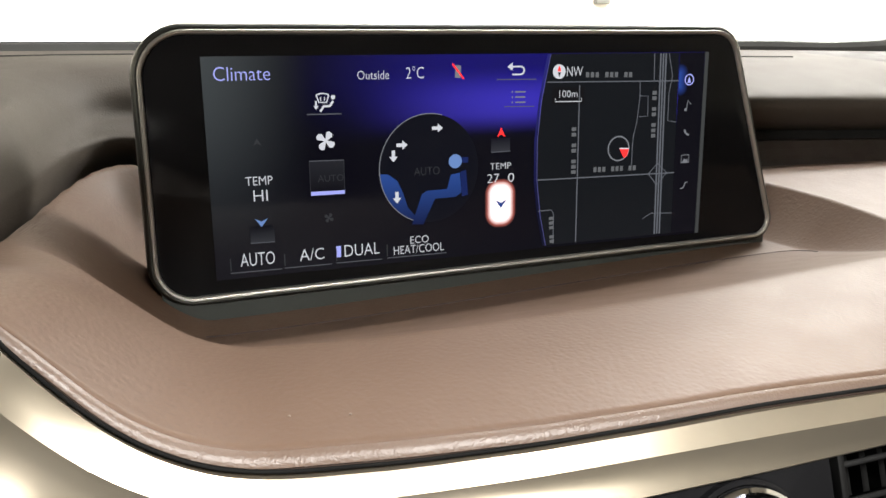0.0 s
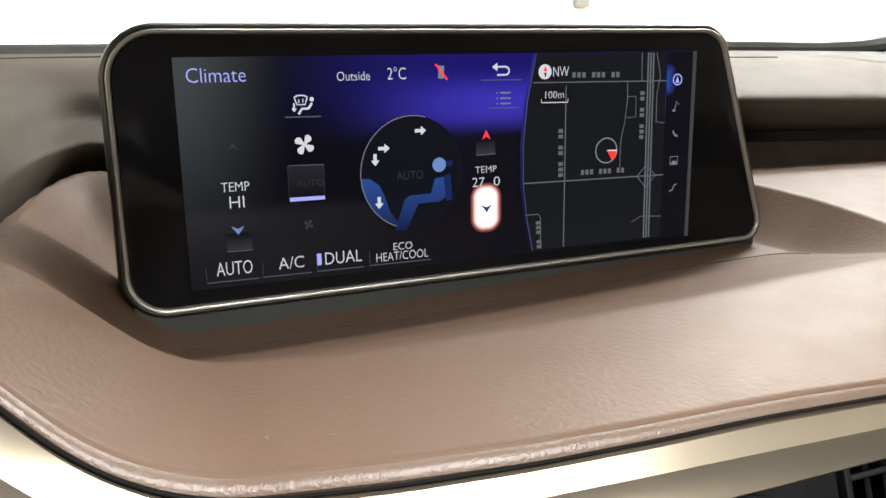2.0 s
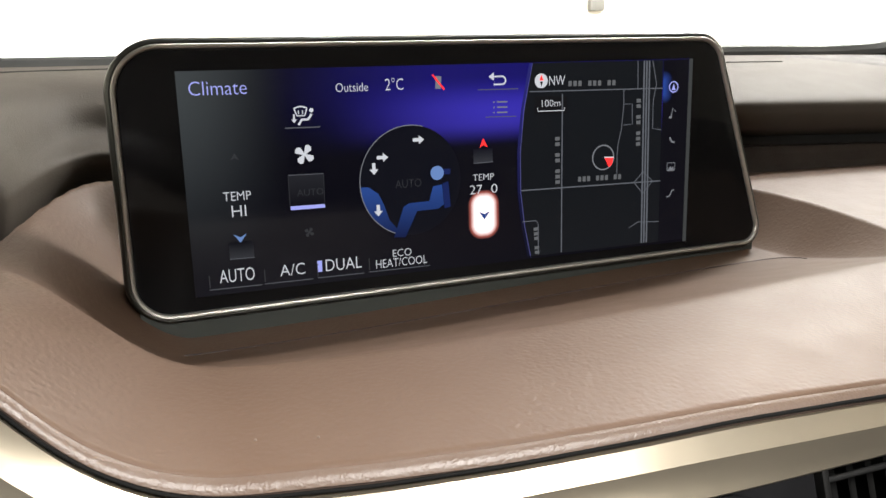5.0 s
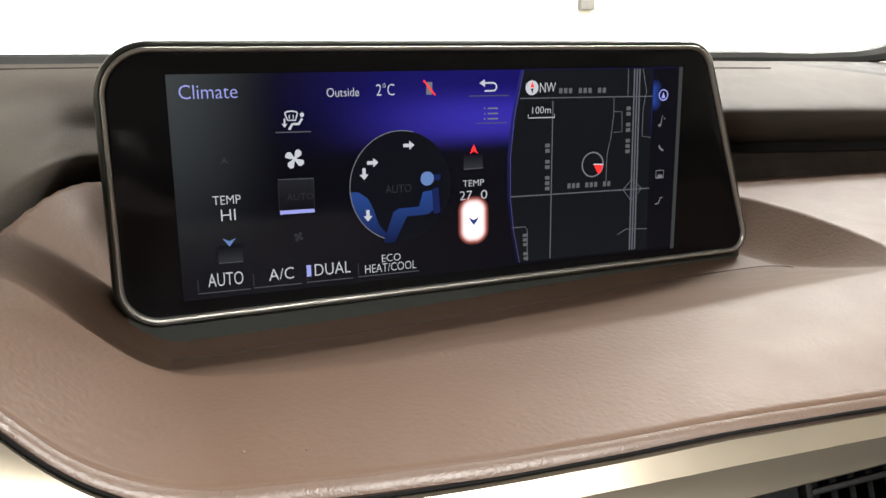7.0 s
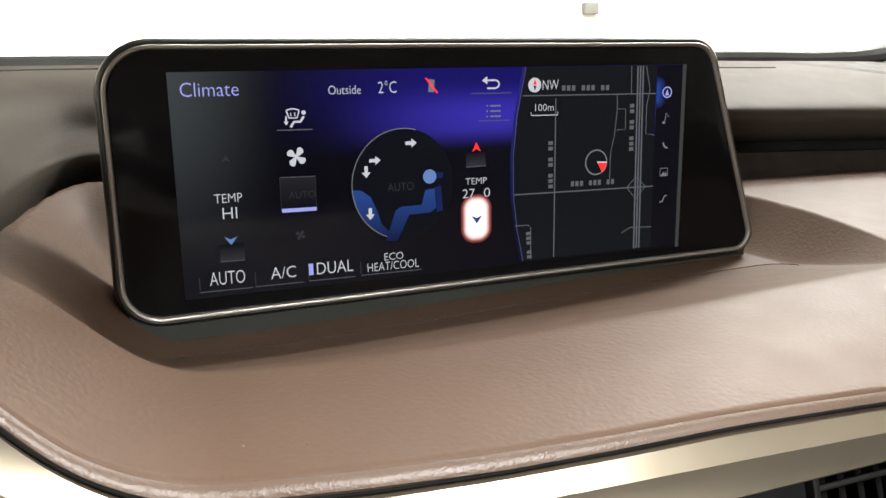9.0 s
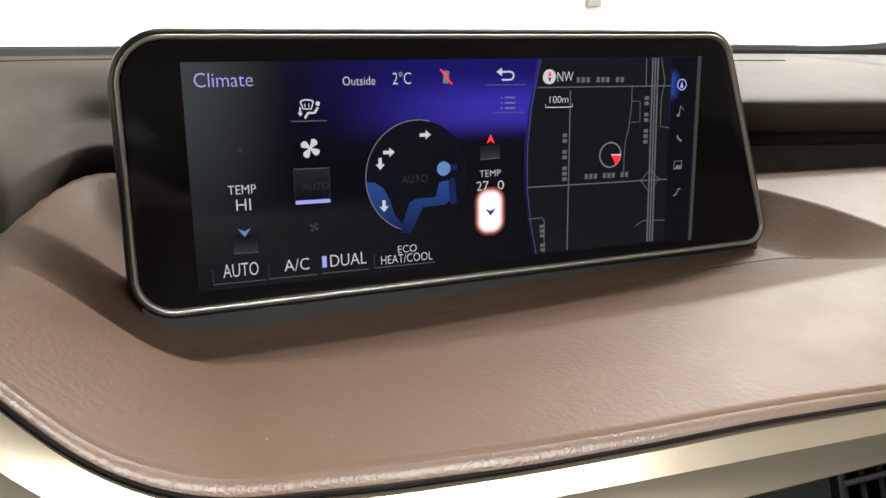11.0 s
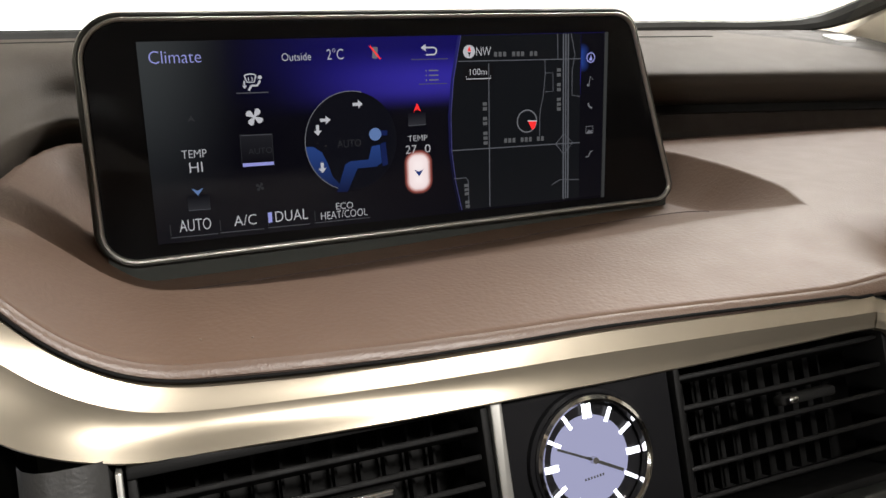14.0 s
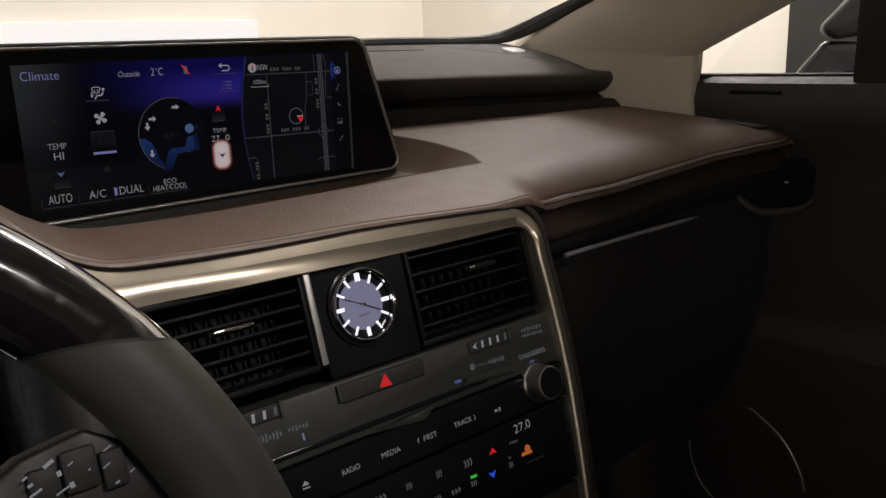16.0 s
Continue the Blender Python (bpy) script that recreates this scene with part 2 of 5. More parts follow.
def plate(outline, z0, z1, bevel=0.0):
    """A slab over an outline, with its front edge rounded by bevel."""
    rows = [[(q.x, q.y, z0) for q in outline]]
    if bevel:
        for k in range(4):
            a = k / 3 * math.pi / 2
            rows.append([(q.x, q.y, z1 - bevel + bevel * math.sin(a)) for q in inset(outline, bevel * (1 - math.cos(a)))])
    else:
        rows.append([(q.x, q.y, z1) for q in outline])
    bm = grid(rows, True)
    bm.verts.ensure_lookup_table()
    n = len(outline)
    bm.faces.new(bm.verts[-n:])
    bm.faces.new(bm.verts[:n][::-1])
    return bm


def lathe(profile, n=48, cx=0, cy=0):
    """Turned round the local z axis through (cx, cy); profile of (radius, z)."""
    return grid([[(cx + r * math.cos(2 * math.pi * k / n), cy + r * math.sin(2 * math.pi * k / n), z) for k in range(n)] for r, z in profile], True)


def sweep(path, radius, n=10, flat=1.0):
    rows, pts = [], [Vector(q) for q in path]
    for i, q in enumerate(pts):
        t = (pts[min(i + 1, len(pts) - 1)] - pts[max(i - 1, 0)]).normalized()
        u = t.orthogonal() if abs(t.z) > 0.95 else t.cross(Vector((0, 0, 1))).normalized()
        w = t.cross(u)
        r = radius(i / (len(pts) - 1)) if callable(radius) else radius
        rows.append([q + (u * math.cos(2 * math.pi * k / n) + w * flat * math.sin(2 * math.pi * k / n)) * r for k in range(n)])
    bm = grid(rows, True)
    bm.verts.ensure_lookup_table()
    bm.faces.new(bm.verts[:n]), bm.faces.new(bm.verts[-n:])
    return bm


def flat_poly(pts, z=0.0):
    bm = bmesh.new()
    bm.faces.new([bm.verts.new((x, y, z)) for x, y in pts])
    return bm


def stroke(pts, width, z=0.0):
    """A flat line of some width along points in the local xy plane."""
    a, rows = [Vector(q) for q in pts], []
    for i, q in enumerate(a):
        t = (a[min(i + 1, len(a) - 1)] - a[max(i - 1, 0)]).normalized()
        s = Vector((-t.y, t.x)) * width / 2
        rows.append([(q.x + s.x, q.y + s.y, z), (q.x - s.x, q.y - s.y, z)])
    return grid(rows)


def arc(cx, cy, r, a0, a1, n=24, ry=None):
    return [(cx + r * math.cos(radians(lerp(a0, a1, k / n))), cy + (ry or r) * math.sin(radians(lerp(a0, a1, k / n)))) for k in range(n + 1)]


def joined(*bms):
    out = bmesh.new()
    for b in bms:
        me = bpy.data.meshes.new("tmp")
        b.to_mesh(me)
        b.free()
        out.from_mesh(me)
        bpy.data.meshes.remove(me)
    return out


def lettering(text, x, y, height, mat, parent, z=0.0, width=None, turn=0.0, depth=0.0, shear=0.0):
    """Words in the built-in font, cap height and left end of the baseline given, as a mesh."""
    c = bpy.data.curves.new("lettering", "FONT")
    c.body, c.size, c.extrude, c.shear, c.resolution_u, c.offset = text, 1.0, depth, shear, 3, -0.009
    tmp = bpy.data.objects.new("lettering", c)
    scene.collection.objects.link(tmp)
    bpy.context.view_layer.update()
    me = bpy.data.meshes.new_from_object(tmp.evaluated_get(bpy.context.evaluated_depsgraph_get()))
    bpy.data.objects.remove(tmp)
    xs, ys = [v.co.x for v in me.vertices], [v.co.y for v in me.vertices]
    k = height / 0.69
    kx = width / (max(xs) - min(xs)) if width else k
    me.transform(Matrix.Translation((x, y, z)) @ Matrix.Rotation(radians(turn), 4, "Z") @ Matrix.Diagonal((kx, k, k, 1)) @ Matrix.Translation((-min(xs), 0, 0)))
    me.materials.clear()
    me.materials.append(mat)
    ob = new("lettering", me)
    ob.parent = parent
    return ob


# ---- dashboard ----
RIM = [(-0.3, -0.22, 0.042), (-0.25, -0.17, 0.041), (-0.24, -0.13, 0.0395), (-0.2355, -0.09, 0.038), (-0.2285, -0.035, 0.0385), (-0.2195, 0.03, 0.0419), (-0.2075, 0.074, 0.047), (-0.2, 0.086, 0.0486), (-0.193, 0.092, 0.0506), (-0.1855, 0.095, 0.0508), (-0.18, 0.096, 0.0504), (-0.165, 0.096, 0.047), (-0.14, 0.094, 0.038), (-0.1, 0.09, 0.03),
       (0.1, 0.09, 0.027), (0.4, 0.09, 0.0225), (0.55, 0.09, 0.02), (0.66, 0.086, 0.016), (0.73, 0.08, 0.0)]
FRONT = [(-0.25, -0.17), (-0.235, -0.183), (-0.218, -0.1935), (-0.202, -0.2), (-0.19, -0.2042), (-0.18, -0.206), (-0.16, -0.2082), (-0.149, -0.21), (-0.116, -0.215), (-0.08, -0.2185), (-0.04, -0.22), (0.165, -0.22), (0.2, -0.2), (0.3, -0.195), (0.5, -0.175), (0.66, -0.17), (0.71, -0.16), (0.73, -0.12)]
RIM_Y, RIM_Z = [(p[0], p[1]) for p in RIM], [(p[0], p[2]) for p in RIM]


def rim_y(x):
    return soft_curve(RIM_Y, x, 0.005)


def rim_z(x):
    return soft_curve(RIM_Z, x, 0.005)


RIM_LINE = [(x, rim_y(x), rim_z(x)) for x in [lerp(-0.248, -0.13, i / 140) for i in range(141)]]


def near_rim(x, y):
    """Distance in plan to the rim behind the display, and its height there."""
    d, z = min((math.hypot(x - a, y - b), c) for a, b, c in RIM_LINE)
    return d, z


SCOOP = [(-0.13, 0.204), (-0.118, 0.2045), (-0.105, 0.2115), (-0.09, 0.2205), (-0.075, 0.227), (-0.05, 0.232), (-0.01, 0.237), (0.03, 0.234), (0.06, 0.225), (0.1, 0.206)]


def scoop_x(y):
    """Right-hand rim of the scoop round the display."""
    return soft_curve(SCOOP, y, 0.004)


def pad_x(u, y):
    """Shifts a mesh column so that one of them follows the scoop's rim."""
    if 0.185 < u < 0.3:
        r = scoop_x(y)
        return lerp(0.185, r, (u - 0.185) / 0.05) if u < 0.235 else lerp(r, 0.3, (u - 0.235) / 0.065)
    return u


SHOULDER = [(-0.26, -0.05), (-0.21, -0.075), (-0.192, -0.1), (-0.174, -0.127), (-0.165, -0.136), (-0.143, -0.1435), (-0.1, -0.146), (-0.056, -0.1445), (-0.013, -0.141), (0.043, -0.136), (0.119, -0.1265), (0.17, -0.121), (0.21, -0.118)]


LOWERED = 0.0036


def pad_z(x, y):
    """Height of the brown pad."""
    base = 0.004 + 0.08 * (y + 0.21) - 0.014 * x
    floor = -0.021 + 0.01 * step(-0.15, 0.2, x)
    ys = soft_curve(SHOULDER, x, 0.012)
    d = y - ys
    fall = min(1, (math.sqrt(d * d + 0.000008) + d) / 2 / (-0.025 - ys))
    wall = 1 - min(1, max(0, (x - 0.203) / (scoop_x(y) - 0.203))) ** 1.25
    z = lerp(base, min(base, floor), fall * (1.6 - 0.6 * fall) * wall) + lerp(9, 4, step(-0.15, -0.09, y)) * max(0, -0.15 - x) ** 2
    if x < -0.1:
        d, zr = near_rim(x, y)
        g = max(0, 1 - d / 0.075)
        z = lerp(z, zr, g * g * (2 - g) * step(-0.1, -0.16, x))
    yf = curve(FRONT, x)
    edge = 0.027 * min(1, max(0, (-0.07 - yf) / 0.125)) ** 2.2
    q = min(1, max(0, (yf + 0.065 - y) / 0.065))
    drop = step(0.155, 0.215, x) * edge * (1 - math.sqrt(1 - 0.97 * q * q)) / 0.827
    droop = 0.0045 * step(-0.02, 0.14, x) * step(0.24, 0.17, x) * step(-0.12, -0.21, y)
    w = min(1, max(0, (yf + 0.05 - y) / 0.05))
    return z - drop - droop - LOWERED * step(0.185, 0.12, x) * w * w - 0.02 * step(0.68, 0.74, x)


def dashboard_pad():
    xs = [lerp(-0.246, -0.14, i / 110) for i in range(110)] + [lerp(-0.14, 0.185, i / 80) for i in range(80)] + [lerp(0.185, 0.235, i / 40) for i in range(40)] + [lerp(0.235, 0.3, i / 30) for i in range(30)] + [lerp(0.3, 0.73, i / 60) for i in range(61)]
    top, edge, fascia = [], [], []
    for x in xs:
        yf, yb = soft_curve(FRONT, x, 0.004), rim_y(x)
        yb = max(yb, yf + 0.004)
        near = step(0.185, 0.12, x)
        r = lerp(0.0056, 0.0034, near)
        zt = pad_z(x, yf + r)
        z0 = zt + LOWERED * near
        f = step(0.165, 0.2, x)
        arcs = []
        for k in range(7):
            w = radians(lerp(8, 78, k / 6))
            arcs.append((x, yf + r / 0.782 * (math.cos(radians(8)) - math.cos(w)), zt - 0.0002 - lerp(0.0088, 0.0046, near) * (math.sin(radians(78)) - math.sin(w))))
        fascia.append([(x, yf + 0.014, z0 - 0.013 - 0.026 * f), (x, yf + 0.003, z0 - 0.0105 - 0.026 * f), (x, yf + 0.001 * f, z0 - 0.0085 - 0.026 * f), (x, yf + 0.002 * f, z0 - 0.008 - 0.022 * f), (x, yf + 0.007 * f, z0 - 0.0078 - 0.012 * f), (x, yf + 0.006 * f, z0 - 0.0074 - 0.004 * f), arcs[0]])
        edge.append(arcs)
        row = [arcs[-1]]
        n = 90
        for j in range(n + 1):
            y = lerp(yf + r, yb, j / n)
            xw = lerp(x, pad_x(x, y), step(-0.2, -0.13, y))
            row.append((xw, y, pad_z(xw, y)))
        row += [(row[-1][0], yb + 0.006, row[-1][2] - 0.004), (row[-1][0], yb + 0.01, row[-1][2] - 0.02)]
        top.append(row)
    pad = part("dashboard_pad", grid(top), LEATHER, smooth=False)
    rim = part("edge", grid(edge), EDGE_LEATHER, pad, "grained leather edge with gloss raised to catch a highlight", smooth=False)
    low = part("fascia", grid(fascia), FASCIA_LEATHER, pad, "leather face below the sewn seam, darker than the pad", smooth=False)
    for ob in (pad, rim, low):
        ob.data.shade_smooth()
    return tagged(pad, "brown grained leather dashboard pad with a scooped recess below the display", "dashboard", kind="structure")


dashboard_pad()


def end_of_roll(x, a=0.55, w=0.17, p=1.5):
    """How far the roll has tapered towards the pillar."""
    return min(1, max(0, (x - a) / w)) ** p


def upper_profile(x):
    """Cross-section of the grey upper dashboard at x, from its lower front edge to the windshield."""
    right = [(0.14, 0.05), (0.126, 0.052), (0.113, 0.0565), (0.1045, 0.0645), (0.1, 0.0735), (0.105, 0.081), (0.14, 0.09), (0.2, 0.105), (0.262, 0.117)]
    xr = min(max(x, -0.28), -0.155)
    yr, zr = rim_y(xr) + 0.006, rim_z(xr) + 0.0075
    left = [(yr + 0.03, zr - 0.012), (yr + 0.018, zr - 0.007), (yr + 0.008, zr - 0.002), (yr + 0.001, zr + 0.0045), (yr + 0.004, zr + 0.01), (yr + 0.03, lerp(zr, 0.114, 0.34)), (0.09 + yr * 0.5, lerp(zr, 0.114, 0.64)), (0.17, 0.108), (0.262, 0.118)]
    t = step(-0.168, -0.13, x)
    out = []
    for k, (a, b) in enumerate(zip(left, right)):
        y, z = lerp(a[0], b[0], t), lerp(a[1], b[1], t)
        e = end_of_roll(x, 0.6, 0.125, 1.6) if k > 5 else end_of_roll(x, 0.675, 0.045, 2)
        z -= (0.034, 0.034, 0.034, 0.034, 0.034, 0.028, 0.018, 0.012, 0.012)[k] * max(0, x - 0.2)
        out.append((lerp(y, 0.113 + (y - 0.1) * 0.12, e), lerp(z, 0.04 + (z - 0.047) * 0.15, e)))
    return out


def smooth_profile(pts, n=5):
    out = []
    for i in range(len(pts) - 1):
        p0, p1, p2, p3 = (Vector(pts[max(0, min(len(pts) - 1, k))]) for k in (i - 1, i, i + 1, i + 2))
        for k in range(n):
            t = k / n
            out.append(0.5 * (2 * p1 + (p2 - p0) * t + (2 * p0 - 5 * p1 + 4 * p2 - p3) * t * t + (3 * p1 - p0 - 3 * p2 + p3) * t ** 3))
    return out + [Vector(pts[-1])]


xs = [lerp(-0.9, -0.25, i / 12) for i in range(12)] + [lerp(-0.25, -0.12, i / 110) for i in range(110)] + [lerp(-0.12, 0.72, i / 110) for i in range(111)]
ob = part("upper_dashboard", grid([[(x, q.x, q.y) for q in smooth_profile(upper_profile(x))] for x in xs]), SOFT, smooth=False)
ob.data.shade_smooth()
tagged(ob, "grey-beige soft plastic upper dashboard below the windshield", "dashboard", kind="structure")

def upper_z(x, y):
    prof = smooth_profile(upper_profile(x))[24:]
    return curve([(q.x, q.y) for q in prof], y)


tagged(part("seam", sweep([(x, 0.222, upper_z(x, 0.222) + 0.0002) for x in [lerp(-0.9, 0.42, i / 40) for i in range(41)]], 0.0007, 6), BLACK), "thin dark joint along the upper dashboard", "seam", kind="structure")

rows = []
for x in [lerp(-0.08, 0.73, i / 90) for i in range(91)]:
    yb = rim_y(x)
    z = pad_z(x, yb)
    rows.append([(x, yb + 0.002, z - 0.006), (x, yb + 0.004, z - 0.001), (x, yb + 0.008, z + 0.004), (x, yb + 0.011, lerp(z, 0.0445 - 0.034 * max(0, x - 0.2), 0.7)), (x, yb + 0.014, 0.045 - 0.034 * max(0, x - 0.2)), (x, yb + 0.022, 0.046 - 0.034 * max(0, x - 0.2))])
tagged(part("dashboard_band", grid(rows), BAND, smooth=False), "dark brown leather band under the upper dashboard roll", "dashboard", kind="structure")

# black sheet fills the gap under the roll in place of its shade
rows = [[(x, rim_y(x) + 0.019, 0.02), (x, rim_y(x) + 0.044, 0.06 - 0.034 * max(0, x - 0.2))] for x in [lerp(-0.08, 0.73, i / 60) for i in range(61)]]
tagged(part("gap_shade_sheet", grid(rows), BLACK), "black sheet added for the shade between band and upper dashboard", "dashboard", kind="structure")

# ---- champagne trim round the centre stack ----
SEAM = [(-0.3, 0.12), (-0.24, 0.049), (-0.22, 0.033), (-0.2, 0.02), (-0.18, 0.0095), (-0.16, 0.0035), (-0.14, 0.001), (-0.1, -0.0015), (0, -0.004), (0.05, -0.006), (0.1, -0.0085), (0.14, -0.0105)]
LIP_Z = [(-0.3, 0.13), (-0.24, 0.066), (-0.218, 0.041), (-0.21, 0.032), (-0.202, 0.0237), (-0.197, 0.019), (-0.19, 0.013), (-0.18, 0.0066), (-0.171, 0.002), (-0.161, -0.0009), (-0.149, -0.0024), (-0.116, -0.0033), (-0.08, -0.0036), (0, -0.004), (0.05, -0.006), (0.1, -0.0085), (0.14, -0.0105)]
FM = Matrix(((1, 0, 0, 0), (0, 0.287, -0.958, -0.217), (0, 0.958, 0.287, 0), (0, 0, 0, 1)))


TWIST = [(-0.3, 0.85), (-0.25, 0.75), (-0.2, 0.45), (-0.16, 0.3), (-0.1, 0.3), (-0.03, 0.6), (0.05, 1.0)]


def trim_section(x, yo, zo):
    """Cross-section of the band at x as (y, z), from the pad down: lip, crease, main face, lower edge."""
    h1 = soft_curve([(-0.23, 0.012), (-0.13, 0.0075), (0.0, 0.0075), (0.13, 0.0055)], x, 0.01)
    h2 = soft_curve([(-0.3, 0.036), (-0.24, 0.031), (-0.2, 0.027), (-0.175, 0.0225), (-0.14, 0.0165), (0, 0.0155), (0.05, 0.014), (0.1, 0.0115), (0.13, 0.0095)], x, 0.008)
    yt = soft_curve(FRONT, x, 0.006) if x < 0.1 else yo
    yc = lerp(yt, yo, 0.1) - 0.0032
    yl = lerp(lerp(yc - 0.0085, yo - 0.012, 0.45), yc - 0.0012, soft_curve(TWIST, x, 0.02))
    zt, zl = soft_curve(LIP_Z, x, 0.005), zo - h2 - 0.45 * (yl - yo + 0.012)
    yc, zc = yc - 0.0013, lerp(zt, zl, h1 / h2) + 0.0006
    back = step(-0.2, -0.23, x)
    out = [(yt + lerp(0.018, 0.003, back), zt + lerp(0.003, -0.0015, back)), (yt + 0.002, zt - 0.0012), (yt - 0.0005, zt - 0.0014), (lerp(yt, yc, 0.25), lerp(zt, zc, 0.32)), (lerp(yt, yc, 0.6), lerp(zt, zc, 0.66)), (yc, zc)]
    out += [(lerp(yc, yl, f ** 1.9), lerp(zc, zl, f)) for f in (0.25, 0.5, 0.7, 0.87)]
    return out + [(yl - 0.0004, zl - 0.0008), (yl + 0.0005, zl - 0.0018), (yl + 0.016, zl - 0.002)]


COLUMN = [(-0.33, 0.139), (-0.204, 0.1545), (-0.15, 0.159), (-0.116, 0.1595), (-0.08, 0.1585), (-0.05, 0.1565), (-0.03, 0.155)]


def column_x(v):
    return soft_curve(COLUMN, v, 0.012)


rows, gasket = [], []
knots = [(x, y, soft_curve(SEAM, x, 0.006)) for x, y in ((-0.3, -0.145), (-0.255, -0.177), (-0.215, -0.2095), (-0.18, -0.2185), (-0.145, -0.22), (-0.1, -0.22), (-0.02, -0.22), (0.06, -0.22), (0.1, -0.22), (0.125, -0.22))]
for x, yo, zo in smooth_profile([Vector(k) for k in knots], 12):
    section = trim_section(x, yo, zo)
    rows.append([(x, a, b) for a, b in section])
    if x > -0.248:
        gasket.append((x, soft_curve(FRONT, x, 0.006) + 0.0002, soft_curve(LIP_Z, x, 0.005) + 0.0006))
# round the corner and down beside the controls: the band's section turns into the column's
flat = [FM.inverted() @ Vector(q) for q in rows[-1]]
vp = flat[2].y - 0.0075
top = [(q.y - vp, q.z) for q in flat]
side = [(0.0075, -0.02), (0.0072, -0.004), (0.0068, 0.001), (0.0055, 0.004), (0.0025, 0.0062), (-0.001, 0.0076), (-0.0035, 0.0088), (-0.005, 0.0095), (-0.0058, 0.0096), (-0.0066, 0.009), (-0.0076, 0.0078), (-0.008, 0.0066), (-0.0085, -0.012)]
R = 0.02
stations = [(0.125 + 0.0085 * k, vp, 0.0, 0.06 * k) for k in (1, 2)]
xa, va = 0.137, vp
stations += [(xa + R * math.sin(a), va - R + R * math.cos(a), a, lerp(0.12, 1, k / 14)) for k, a in ((k, math.pi / 2 * k / 14) for k in range(1, 15))]
xj, vj = stations[-1][:2]
for k in range(1, 40):
    v = lerp(vj, -0.33, k / 39)
    stations.append((lerp(xj, column_x(v), step(vj, vj - 0.02, v)), v, math.pi / 2, 1.0))
edging = []
for x, v, a, t in stations:
    rows.append([FM @ Vector((x + lerp(o0, o1, t) * math.sin(a), v + lerp(o0, o1, t) * math.cos(a), lerp(n0, n1, t))) for (o0, n0), (o1, n1) in zip(top, side)])
    edging.append((x, v, a))
    if v > -0.05:
        gasket.append(tuple(FM @ Vector((x + 0.0078 * math.sin(a), v + 0.0078 * math.cos(a), lerp(top[2][1], -0.003, t)))))
tagged(part("seal", sweep(gasket, 0.0007, 8), VENT_BLACK), "thin dark gap strip between pad and trim", "seal", kind="structure")
ob = part("trim", grid([r[:6] for r in rows]), CHAMPAGNE)
part("face", grid([r[5:] for r in rows]), CHAMPAGNE, ob, "flared lower face of the band")
tagged(ob, "champagne satin metal trim band turning down beside the controls", "trim", kind="structure")
rows = []
for x, v, a in edging[6:]:
    rows.append([FM @ Vector((x + o * math.sin(a), v + o * math.cos(a), n)) for o, n in ((0.0075, -0.02), (0.0082, -0.003), (0.0105, 0.0005), (0.014, 0.0008), (0.017, -0.002), (0.019, -0.01), (0.02, -0.08), (0.021, -0.2))])
tagged(part("trim", grid(rows), BAND), "brown leather edging beside the champagne column", "trim", kind="structure")

# ---- display ----
SM = Matrix(((1, 0, 0, 0), (0, 0, -1, 0), (0, 1, 0, 0), (0, 0, 0, 1)))
display = thing("display_unit", SM, "wide silver-framed dashboard display showing climate page and map", "display")
BEZEL = [(-0.178, 0.125, 0.026), (-0.1782, -0.0128, 0.022), (0.2085, -0.0095, 0.014), (0.166, 0.125, 0.02)]
outer = rounded(BEZEL, 10)


def ring_bar(rim0, sections):
    """A frame that follows an outline: sections of (inset, z)."""
    return grid([[(q.x, q.y, z) for q in inset(rim0, d)] for d, z in sections], True)


part("housing", plate(inset(outer, 0.0008), -0.03, -0.004), FRAME, display, "dark housing behind the display")
part("frame", ring_bar(outer, [(0.0004, -0.014), (0.0, -0.005), (0.0003, -0.002), (0.001, -0.0004), (0.002, 0.0002), (0.0029, 0.0)]), FRAME, display, "dark metal outer frame")
part("chrome_edge", ring_bar(outer, [(0.0028, -0.0002), (0.003, 0.0009), (0.0034, 0.0013), (0.0041, 0.0013), (0.0047, 0.0009), (0.0052, 0.0001), (0.0055, -0.0012)]), SILVER, display, "bright satin silver edging")
part("cover_glass", plate(inset(outer, 0.0053), -0.0026, -0.0004, 0.0006), GLOSS, display, "gloss black cover glass")
part("plinth", plate(rounded([(-0.1725, -0.004, 0.002), (-0.1715, -0.0225, 0.002), (0.199, -0.0165, 0.002), (0.199, -0.004, 0.002)], 3), -0.03, -0.0022), surface("plinth_grey", (0.05, 0.057, 0.052), (0.058, 0.065, 0.06), 0.35, 0.0, 20, rough_var=0.02), display, "dark foot under the display")

# picture area: dark, with a grey veil at one end and a blue sweep above
m, nt, p = nodes_of("display_picture")
p.inputs["Base Color"].default_value = (0.008, 0.008, 0.01, 1)
p.inputs["Roughness"].default_value = 0.12
p.inputs["Specular IOR Level"].default_value = 0.15
tc = nt.nodes.new("ShaderNodeTexCoord")
sep = nt.nodes.new("ShaderNodeSeparateXYZ")
nt.links.new(tc.outputs["Object"], sep.inputs[0])


def ranged(src, a, b, kind="SMOOTHSTEP"):
    n = node(nt, "ShaderNodeMapRange", **{"From Min": a, "From Max": b, "To Min": 0.0, "To Max": 1.0})
    n.interpolation_type = kind
    nt.links.new(src, n.inputs["Value"])
    return n.outputs["Result"]


def times(a, b):
    n = nt.nodes.new("ShaderNodeMath")
    n.operation = "MULTIPLY"
    for k, v in ((0, a), (1, b)):
        if isinstance(v, (int, float)):
            n.inputs[k].default_value = v
        else:
            nt.links.new(v, n.inputs[k])
    return n.outputs[0]


